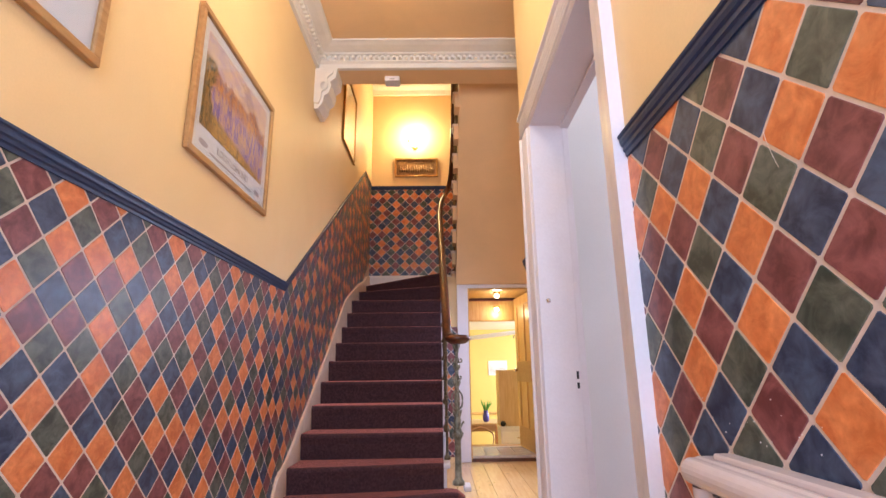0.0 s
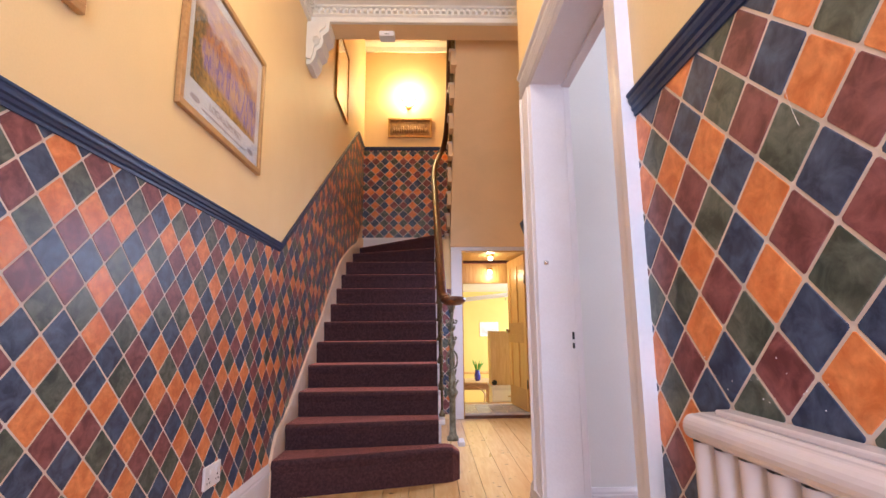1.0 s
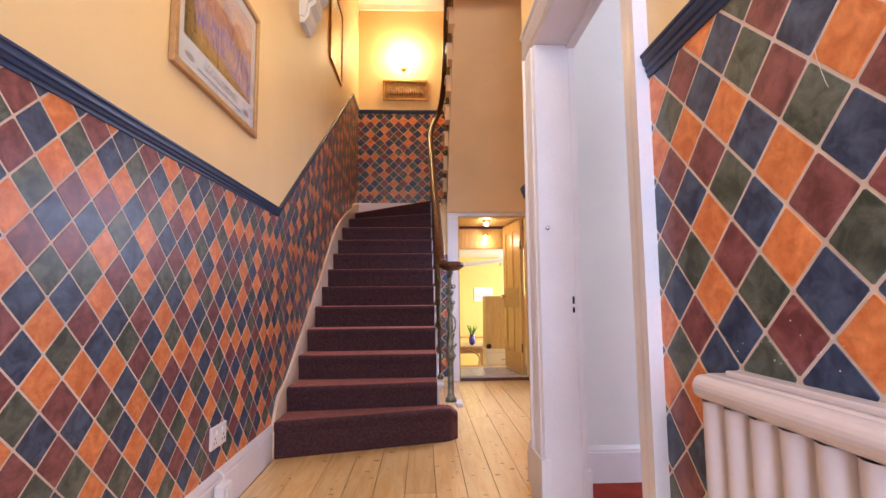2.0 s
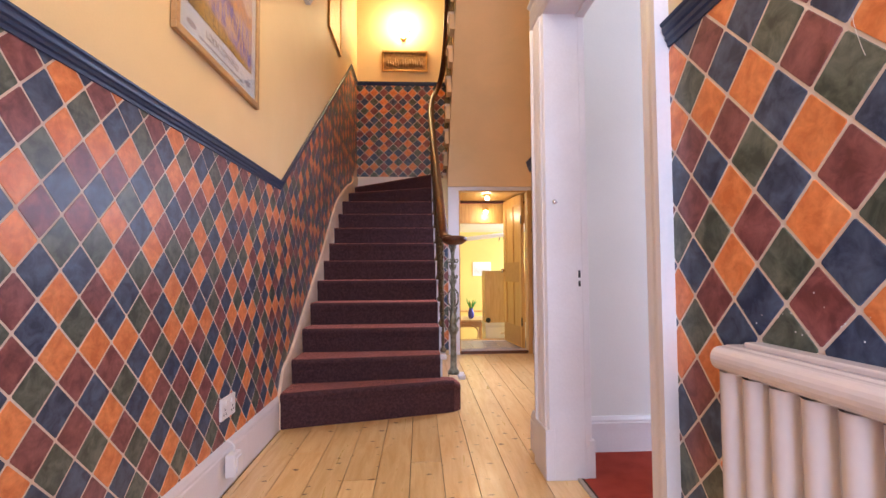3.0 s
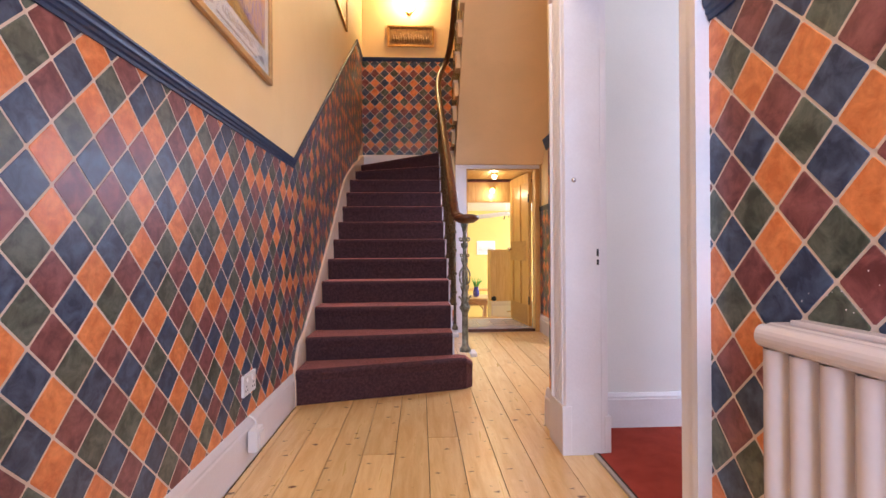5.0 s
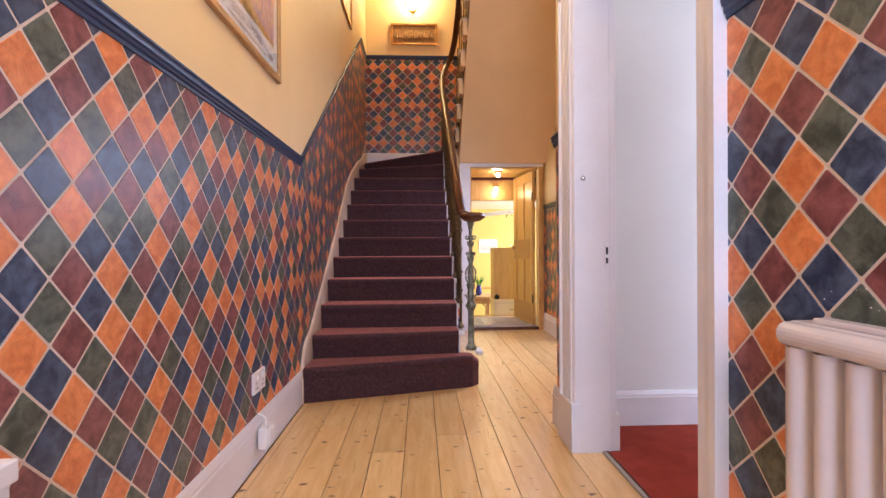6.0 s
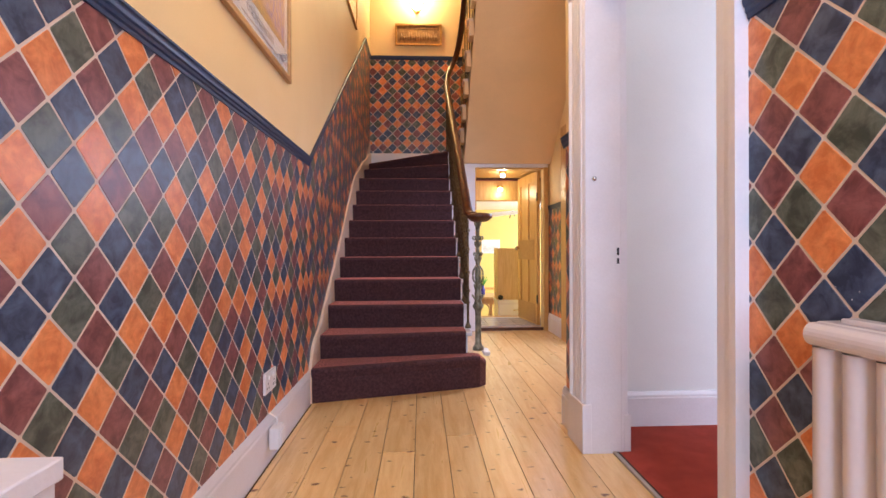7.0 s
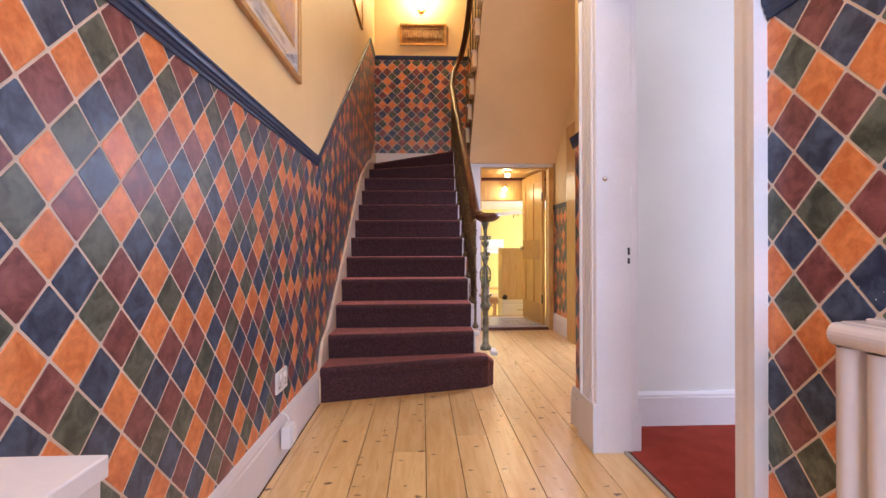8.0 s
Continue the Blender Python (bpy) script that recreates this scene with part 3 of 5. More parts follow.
# ---- balustrade ----
def scroll(cx, cz, r, turns, start, s=1, n=14):
    return [(cx + s * r * (1 - 0.6 * i / n) * math.cos(start + turns * 2 * math.pi * i / n), 0, cz + r * (1 - 0.6 * i / n) * math.sin(start + turns * 2 * math.pi * i / n)) for i in range(n + 1)]


def iron_baluster(height):
    """Cast bar with paired scrolls and leaves, in the xz plane, foot at the origin."""
    bm = bmesh.new()
    tube([(0, 0, 0), (0, 0, height)], 0.009, bm, 6)
    for z in (0.30, 0.46, 0.66, 0.82):
        z *= height / 0.93
        for s in (1, -1):
            tube(scroll(0.026 * s, z, 0.026, 0.9, math.pi * 0.9, s), 0.0065, bm, 5)
            tube(scroll(0.022 * s, z + 0.055, 0.017, 0.8, -math.pi * 0.5, s), 0.0055, bm, 5)
        lathe([(0.004, -0.02), (0.016, -0.008), (0.016, 0.008), (0.004, 0.02)], (0, 0, z + 0.02), bm, 8)
    lathe([(0.022, 0), (0.022, 0.02), (0.012, 0.035), (0.012, 0.05)], (0, 0, 0), bm, 8)
    return bm


def RAILZ(y):
    """Height of the handrail along the flight."""
    return 1.17 + (y - 3.46) * 0.765


def balustrade():
    ba = thing("balustrade", "ornate grey cast-iron balusters with polished mahogany handrail", "balustrade")
    master = None
    for k in range(1, STEPS + 1):
        for j in (0.15, 0.5, 0.85):
            y = NOSE1 + GOING * (k - 1 + j)
            if y < 3.42 or y > 5.9:
                continue
            if master is None:
                ob = part("baluster", iron_baluster(0.90), BRONZE, ba, smooth=True)
                master = ob.data
            else:
                ob = new("baluster", master)
                ob.parent = ba
            ob.matrix_basis = pose(1.016 - 0.006 * (y - 3.5), y, step_z(min(k, 10)), 0, 0, 90) @ Matrix.Diagonal((1, 1, (RAILZ(y) - 0.02 - step_z(min(k, 10))) / 0.90, 1))
    # newel of cast iron
    nx, ny = 1.088, 3.44
    bm = lathe([(0.040, 0), (0.040, 0.02), (0.027, 0.035), (0.022, 0.06), (0.021, 0.27), (0.026, 0.285), (0.034, 0.30), (0.030, 0.33), (0.022, 0.36), (0.026, 0.40), (0.018, 0.44),
                (0.013, 0.50), (0.013, 0.60), (0.020, 0.64), (0.013, 0.68), (0.012, 0.84), (0.018, 0.87), (0.013, 0.90), (0.018, 0.935), (0.028, 0.955), (0.030, 0.965)], (0, 0, 0), sides=14)
    for q in range(4):
        b2 = bmesh.new()
        # acanthus leaves bending outwards, an open loop, curls towards the top
        for z, reach, tall in ((0.265, 0.024, 0.05), (0.335, 0.032, 0.06), (0.41, 0.018, 0.06), (0.62, 0.012, 0.045), (0.73, 0.012, 0.04), (0.87, 0.014, 0.045)):
            tube(smooth_path([(0.010, 0, z), (0.016 + reach * 0.4, 0, z + tall * 0.55), (0.012 + reach, 0, z + tall), (0.014 + reach * 1.05, 0, z + tall * 0.72)], 4),
                 [0.006, 0.007, 0.009, 0.010, 0.010, 0.010, 0.009, 0.008, 0.007, 0.006, 0.005, 0.004, 0.003], b2, 6, 0.55)
        tube(smooth_path([(0.012, 0, 0.47), (0.036, 0, 0.50), (0.038, 0, 0.56), (0.012, 0, 0.60)], 5), 0.0062, b2, 6)
        for z, rad in ((0.80, 0.018), (0.315, 0.016), (0.685, 0.014)):
            tube(scroll(0.012 + rad, z, rad, 0.9, math.pi * 0.8), 0.0060, b2, 6)
        b2.transform(pose(0, 0, 0, 0, 0, 20 + 90 * q))
        me = bpy.data.meshes.new("tmp")
        b2.to_mesh(me)
        b2.free()
        bm.from_mesh(me)
        bpy.data.meshes.remove(me)
    nw = part("newel_post", bm, IRON, ba, "grey-green cast-iron newel with leaf scrolls", True)
    nw.matrix_basis = pose(nx, ny, step_z(1))
    # handrail: volute cap, straight rise, wreath on to the return flight
    pts = [(1.024 - 0.020 * (y - 3.66), y, RAILZ(y)) for y in np.linspace(3.66, 5.35, 7)]
    pts = [(1.06, 3.45, 1.172), (1.034, 3.54, 1.20)] + pts + [(0.99, 5.62, 2.83), (1.02, 5.82, 3.04), (1.08, 5.93, 3.20), (1.13, 5.84, 3.32), (1.155, 5.5, 3.46), (1.16, 5.1, 3.70), (1.16, 4.2, 4.39), (1.16, 3.9, 4.62)]
    part("handrail", tube(smooth_path(pts, 7), 0.034, sides=14, flat=0.85), MAHOGANY, ba, smooth=True)
    part("newel_cap", lathe([(0.02, -0.04), (0.055, -0.036), (0.075, -0.022), (0.088, -0.012), (0.092, 0.0), (0.086, 0.013), (0.06, 0.022), (0.01, 0.026)], (1.098, ny - 0.02, 1.165), sides=28), MAHOGANY, ba, smooth=True)


balustrade()


# ---- wall tiles ----
ROWS = {0: "GBGB", 2: "MMBG", 4: "MOBM", 6: "BOGB", 1: "OOMO", 3: "BGOB", 5: "GMOG", 7: "MBMO"}


def tile_colour(i, j):
    """i: half-columns to the viewer's right, j: half-rows downwards; i + j even."""
    return ROWS[j % 8][((i - (j % 2)) // 2) % 4]


def clip(poly, a, b, c):
    """The part of a polygon where a*u + b*v <= c."""
    res = []
    for p, q in zip(poly, poly[1:] + poly[:1]):
        dp, dq = a * p[0] + b * p[1] - c, a * q[0] + b * q[1] - c
        if dp <= 0:
            res.append(p)
        if dp * dq < 0:
            t = dp / (dp - dq)
            res.append((p[0] + t * (q[0] - p[0]), p[1] + t * (q[1] - p[1])))
    return res


def tile_verts(poly, thick=0.0012, inset=0.0009):
    cu, cv = sum(p[0] for p in poly) / len(poly), sum(p[1] for p in poly) / len(poly)
    top = []
    for u, v in poly:
        d = math.hypot(u - cu, v - cv) or 1
        f = max(0.4, 1 - inset * 1.4 / d)
        top.append((cu + (u - cu) * f, cv + (v - cv) * f))
    n = len(poly)
    verts = [(u, v, 0.0) for u, v in poly] + [(u, v, thick) for u, v in top]
    faces = [tuple(range(n, 2 * n))] + [(i, (i + 1) % n, n + (i + 1) % n, n + i) for i in range(n)]
    return verts, faces


def tile_field(wall, m, du, dv, u0, v0, limits, single, grout_poly):
    """Diamond tiles on a wall. m maps (u, v, height) to the room; (u0, v0) is the centre of the pattern's first tile; limits are
    half planes; tiles for which single(u, v) holds are objects of their own."""
    ob = link("grout_bed", prism([(u, v) for u, v in grout_poly], "z", -0.002, 0.0012), GROUT, wall)
    ob.matrix_basis = m
    shared, joined = {}, {c: ([], []) for c in "OMBG"}
    g = 0.0054
    us = [p[0] for p in grout_poly]
    vs = [p[1] for p in grout_poly]
    for i in range(int((min(us) - u0) / du * 2) - 2, int((max(us) - u0) / du * 2) + 3):
        for j in range(int((v0 - max(vs)) / dv * 2) - 2, int((v0 - min(vs)) / dv * 2) + 3):
            if (i + j) % 2:
                continue
            cu, cv = u0 + i * du / 2, v0 - j * dv / 2
            hu, hv = du / 2 - g * 0.75, dv / 2 - g * 0.75
            k = 0.035
            poly = [(cu + hu * (1 - k), cv - hv * k), (cu + hu * (1 - k), cv + hv * k), (cu + hu * k, cv + hv * (1 - k)), (cu - hu * k, cv + hv * (1 - k)),
                    (cu - hu * (1 - k), cv + hv * k), (cu - hu * (1 - k), cv - hv * k), (cu - hu * k, cv - hv * (1 - k)), (cu + hu * k, cv - hv * (1 - k))]
            whole = True
            for a, b, c in limits:
                if any(a * u + b * v > c for u, v in poly):
                    whole = False
                    poly = clip(poly, a, b, c)
                    if len(poly) < 3:
                        break
            size = 0.5 * abs(sum(p[0] * q[1] - q[0] * p[1] for p, q in zip(poly, poly[1:] + poly[:1])))
            if len(poly) < 3 or size < 0.00004:
                continue
            col = tile_colour(i, j)
            if single(cu, cv):
                if whole and col in shared:
                    ob = new("tile", shared[col])
                    ob.parent = wall
                else:
                    me = bpy.data.meshes.new("tile")
                    vv, ff = tile_verts([(u - cu, v - cv) for u, v in poly])
                    me.from_pydata(vv, [], ff)
                    me.materials.append(TILE[col])
                    ob = new("tile", me)
                    ob.parent = wall
                    if whole:
                        shared[col] = me
                ob.matrix_basis = m @ pose(cu, cv, 0.0012)
            else:
                vv, ff = tile_verts(poly)
                V, F = joined[col]
                n = len(V)
                V += vv
                F += [tuple(n + q for q in f) for f in ff]
    for c, name in (("O", "orange_tiles"), ("M", "maroon_tiles"), ("B", "blue_tiles"), ("G", "green_tiles")):
        V, F = joined[c]
        if V:
            me = bpy.data.meshes.new(name)
            me.from_pydata(V, [], F)
            me.materials.append(TILE[c])
            ob = new(name, me)
            ob.parent = wall
            ob.matrix_basis = m @ pose(0, 0, 0.0012)
            ob["kind"] = "stuff"


D = 0.1325
# left wall: u runs along +y, v up, height along +x
left_m = Matrix(((0, 0, 1, 0), (1, 0, 0, 0), (0, 1, 0, 0), (0, 0, 0, 1)))
sl = RAILPITCH
LU, LV = 0.716, 1.345
tile_field(wall_left, left_m, D, D, LU, LV, [(0, -1, -0.18), (0, 1, LEFT0 + 0.015), (1, 0, YBEND)], lambda u, v: 0.45 < u < 2.62, [(-1.6, 0.18), (YBEND, 0.18), (YBEND, LEFT0 + 0.01), (-1.6, LEFT0 + 0.01)])
tile_field(wall_left, left_m, D, D, LU, LV, [(-1, 0, -YBEND), (-sl, 1, DADO0 + 0.02 - YBEND * sl), (sl, -1, sl * 3.28 - 0.19), (0, 1, 3.52), (1, 0, YB)], lambda u, v: False,
           [(YBEND, 0.1), (3.3, 0.12), (6.2, LANDZ), (YB, LANDZ), (YB, 3.51), (6.06, 3.51), (YBEND, DADO0 + 0.01)])
# right wall: u runs along -y
right_m = Matrix(((0, 0, -1, XR), (-1, 0, 0, 0), (0, 1, 0, 0), (0, 0, 0, 1)))
RU, RV = -1.0234, 1.345
tile_field(wall_right, right_m, D, D, RU, RV, [(0, -1, -0.18), (0, 1, DADO0 + 0.035), (-1, 0, 1.105)], lambda u, v: -1.2 < u < -0.15, [(-1.105, 0.18), (1.6, 0.18), (1.6, DADO0 + 0.03), (-1.105, DADO0 + 0.03)])
tile_field(wall_right, right_m, D, D, RU, RV, [(0, -1, -0.18), (0, 1, DADO0 + 0.035), (-1, 0, YE), (1, 0, -2.38)], lambda u, v: True, [(-YE, 0.18), (-2.38, 0.18), (-2.38, DADO0 + 0.03), (-YE, DADO0 + 0.03)])
pass_m = Matrix(((0, 0, -1, XP), (-1, 0, 0, 0), (0, 1, 0, 0), (0, 0, 0, 1)))
tile_field(wall_passage, pass_m, D, D, RU, RV, [(0, -1, -0.18), (0, 1, DADO0 - 0.06), (-1, 0, YU), (1, 0, -4.6)], lambda u, v: False, [(-YU, 0.18), (-4.6, 0.18), (-4.6, DADO0 - 0.07), (-YU, DADO0 - 0.07)])
# back wall: u runs along +x, height along -y
back_m = Matrix(((1, 0, 0, 0), (0, 0, -1, YB), (0, 1, 0, 0), (0, 0, 0, 1)))
BU, BV = 0.04, 3.464
tile_field(wall_back, back_m, 0.1315, 0.1285, BU, BV, [(0, -1, -LANDZ - 0.18), (0, 1, 3.515), (-1, 0, 0), (1, 0, 2.2)], lambda u, v: u < 1.3, [(0, LANDZ + 0.18), (2.2, LANDZ + 0.18), (2.2, 3.51), (0, 3.51)])

# strip of wall between the stair and the low door
end_m = Matrix(((1, 0, 0, 0), (0, 0, -1, YU), (0, 1, 0, 0), (0, 0, 0, 1)))
tile_field(wall_low_door, end_m, D, D, 1.10, RV, [(0, -1, -0.05), (0, 1, 1.42), (-1, 0, -1.045), (1, 0, 1.176)], lambda u, v: True, [(1.045, 0.05), (1.176, 0.05), (1.176, 1.42), (1.045, 1.42)])


# ---- floorboards ----
def floorboards():
    rnd = random.Random(4)
    x = 0.019
    # even boards; the outermost is a narrow strip along the skirting
    widths = [0.031] + [0.1500, 0.1515, 0.1505, 0.1495, 0.1530, 0.1515, 0.1500, 0.1520, 0.1510, 0.1515, 0.1500, 0.1515, 0.1510, 0.1510]
    for w in widths:
        if x > XP:
            break
        y = -1.6 - rnd.random() * 1.5
        if abs(x - 0.502) < 0.01:
            y = 2.235 - 4.0
        while y < YU:
            ln = 4.0 if y == 2.235 - 4.0 else rnd.uniform(3.2, 4.6)
            y0, y1 = max(y, -1.6), min(y + ln, YU)
            xe = x + w
            if y1 - y0 > 0.05:
                bm = boxes((x + 0.0014, xe - 0.0014, y0 + 0.001, y1 - 0.001, -0.022, 0.0), bevel=0.0007)
                bm.transform(Matrix.Translation((-x, -y0, 0)))
                ob = part("floorboard", bm, BOARD, floor)
                ob.matrix_basis = pose(x, y0, rnd.uniform(-0.001, 0.0006))
            y += ln
        x += w


floorboards()


# ---- hall things ----
def radiator():
    ob = thing("radiator", "old cream-white column radiator under a moulded shelf", "radiator", at=(0, 0, 0))
    y1, y0 = 0.858, -0.45
    roll = [(0.054 + 0.018 * math.cos(a), 0.022 + 0.021 * math.sin(a)) for a in np.linspace(math.pi * 0.5, -math.pi * 0.62, 12)]
    part("shelf", run([(0.0, 0.0), (0.0, 0.045), (0.040, 0.045), (0.046, 0.043)] + roll + [(0.046, 0.0)],
                      [(XR - 0.006, y0, 0.757), (XR - 0.006, y1 - 0.008, 0.757)], [((-1, 0, 0), (0, 0, 1))] * 2), RADWHITE, ob, "moulded bullnose shelf")
    part("back_lip", boxes((XR - 0.040, XR - 0.008, y0, y1 - 0.045, 0.8015, 0.812), bevel=0.003), RADWHITE, ob)
    first = None
    y = 0.830
    while y > y0:
        if first is None:
            bm = bmesh.new()
            ring = []
            for z, k in ((0.10, 0.8), (0.12, 1.0), (0.45, 1.0), (0.757, 1.0)):
                ring.append([bm.verts.new((-0.024 - 0.027 * k * math.sin(math.pi * q / 10) ** 1.2, -0.0295 * k * math.cos(math.pi * q / 10), z)) for q in range(11)])
            for r0, r1 in zip(ring, ring[1:]):
                for q in range(10):
                    bm.faces.new((r0[q], r0[q + 1], r1[q + 1], r1[q]))
            c = part("column", bm, RADWHITE, ob, smooth=True)
            first = c.data
        else:
            c = new("column", first)
            c.parent = ob
        c.matrix_basis = pose(XR - 0.018, y, 0.0)
        y -= 0.0622
    part("back_panel", boxes((XR - 0.044, XR - 0.006, y0, y1 + 0.004, 0.10, 0.757), bevel=0.004), RADWHITE, ob)
    for yy in (y1 - 0.06, y0 + 0.1):
        part("foot", boxes((XR - 0.055, XR - 0.01, yy - 0.02, yy + 0.02, 0, 0.11), bevel=0.004), RADWHITE, ob)


radiator()


def landscape_material(name, sky_c, hill, field, water, seed):
    """A printed landscape: layered bands broken by noise."""
    m = bpy.data.materials.new(name)
    m.use_nodes = True
    t = m.node_tree
    b = t.nodes["Principled BSDF"]
    b.inputs["Roughness"].default_value = 0.35
    co = t.nodes.new("ShaderNodeTexCoord")
    sep = t.nodes.new("ShaderNodeSeparateXYZ")
    t.links.new(co.outputs["Generated"], sep.inputs[0])
    mp = t.nodes.new("ShaderNodeMapping")
    mp.inputs["Scale"].default_value, mp.inputs["Location"].default_value = (1, 3.2, 2.4), (seed, seed, seed)
    t.links.new(co.outputs["Generated"], mp.inputs["Vector"])
    no = t.nodes.new("ShaderNodeTexNoise")
    no.inputs["Scale"].default_value, no.inputs["Detail"].default_value = 1.6, 7
    t.links.new(mp.outputs[0], no.inputs["Vector"])
    ma = t.nodes.new("ShaderNodeMath")
    ma.operation = "MULTIPLY_ADD"
    t.links.new(no.outputs["Fac"], ma.inputs[0])
    ma.inputs[1].default_value = 0.75
    t.links.new(sep.outputs["Z"], ma.inputs[2])
    rp = t.nodes.new("ShaderNodeValToRGB")
    rp.color_ramp.interpolation = "LINEAR"
    els = rp.color_ramp.elements
    stops = [(0.30, field), (0.46, water), (0.62, water), (0.72, hill), (0.92, hill), (1.0, sky_c)]
    els[0].position, els[0].color = stops[0][0] * 0.8, (*stops[0][1], 1)
    els[1].position, els[1].color = 1.0, (*stops[-1][1], 1)
    for p, c in stops[1:-1]:
        e = els.new(p * 0.8 + 0.05)
        e.color = (*c, 1)
    t.links.new(ma.outputs[0], rp.inputs[0])
    wv = t.nodes.new("ShaderNodeTexNoise")
    wv.inputs["Scale"].default_value, wv.inputs["Detail"].default_value = 9, 4
    t.links.new(mp.outputs[0], wv.inputs["Vector"])
    hs = t.nodes.new("ShaderNodeHueSaturation")
    r2 = t.nodes.new("ShaderNodeMapRange")
    r2.inputs["To Min"].default_value, r2.inputs["To Max"].default_value = 0.45, 1.55
    t.links.new(wv.outputs["Fac"], r2.inputs["Value"]), t.links.new(r2.outputs[0], hs.inputs["Value"])
    t.links.new(rp.outputs[0], hs.inputs["Color"]), t.links.new(hs.outputs[0], b.inputs["Base Color"])
    return m


GLASS = bpy.data.materials.new("picture_glass")
GLASS.use_nodes = True
_g = GLASS.node_tree.nodes["Principled BSDF"]
_g.inputs["Roughness"].default_value, _g.inputs["Transmission Weight"].default_value, _g.inputs["IOR"].default_value = 0.04, 1.0, 1.30
INK = material("grey_print_ink", (0.46, 0.38, 0.38), 0.5, scale=10)


def wall_picture(y0, y1, z0, z1, label, print_mat, border, caption="", wood=FRAMEWOOD, w=0.028):
    """A framed print on the left wall."""
    ob = thing("framed_picture", label, "picture", "pictures on the stair wall", at=(0, (y0 + y1) / 2, (z0 + z1) / 2))
    hy, hz = (y1 - y0) / 2, (z1 - z0) / 2
    for a in (boxes((0.002, 0.024, -hy, hy, hz - w, hz), bevel=0.003), boxes((0.002, 0.024, -hy, hy, -hz, -hz + w), bevel=0.003),
              boxes((0.002, 0.0235, -hy, -hy + w, -hz + w, hz - w), bevel=0.003), boxes((0.002, 0.0235, hy - w, hy, -hz + w, hz - w), bevel=0.003)):
        part("frame_bar", a, wood, ob)
    part("mount", boxes((0.002, 0.008, -hy + w, hy - w, -hz + w, hz - w)), MAT, ob, "white mount")
    bx, bt, bb = border
    part("print", boxes((0.008, 0.0095, -hy + bx, hy - bx, -hz + bb, hz - bt)), print_mat, ob, "printed landscape")
    g = part("glass", boxes((0.014, 0.016, -hy + w - 0.004, hy - w + 0.004, -hz + w - 0.004, hz - w + 0.004)), GLASS, ob)
    g.visible_shadow = False
    if caption:
        m = Matrix(((0, 0, 1, 0.0095), (1, 0, 0, 0), (0, 1, 0, -hz + bb * 0.60), (0, 0, 0, 1)))
        text_mesh(caption, 0.046, m, INK, ob, "caption", "grey capital lettering")
        for k, (wd, zz) in enumerate(((0.46, 0.44),)):
            part("caption_bar", boxes((0.008, 0.0092, -wd / 2, wd / 2, -hz + bb * zz - 0.004, -hz + bb * zz + 0.004)), INK, ob)
        for s in (-1, 1):
            bm = bmesh.new()
            bmesh.ops.create_circle(bm, cap_ends=True, segments=16, radius=1)
            bm.transform(Matrix(((0, 0, 1, 0.0096), (0.04, 0, 0, s * (hy - bx - 0.05)), (0, 0.014, 0, -hz + bb * 0.55), (0, 0, 0, 1))))
            part("emblem", bm, INK, ob)
    return ob




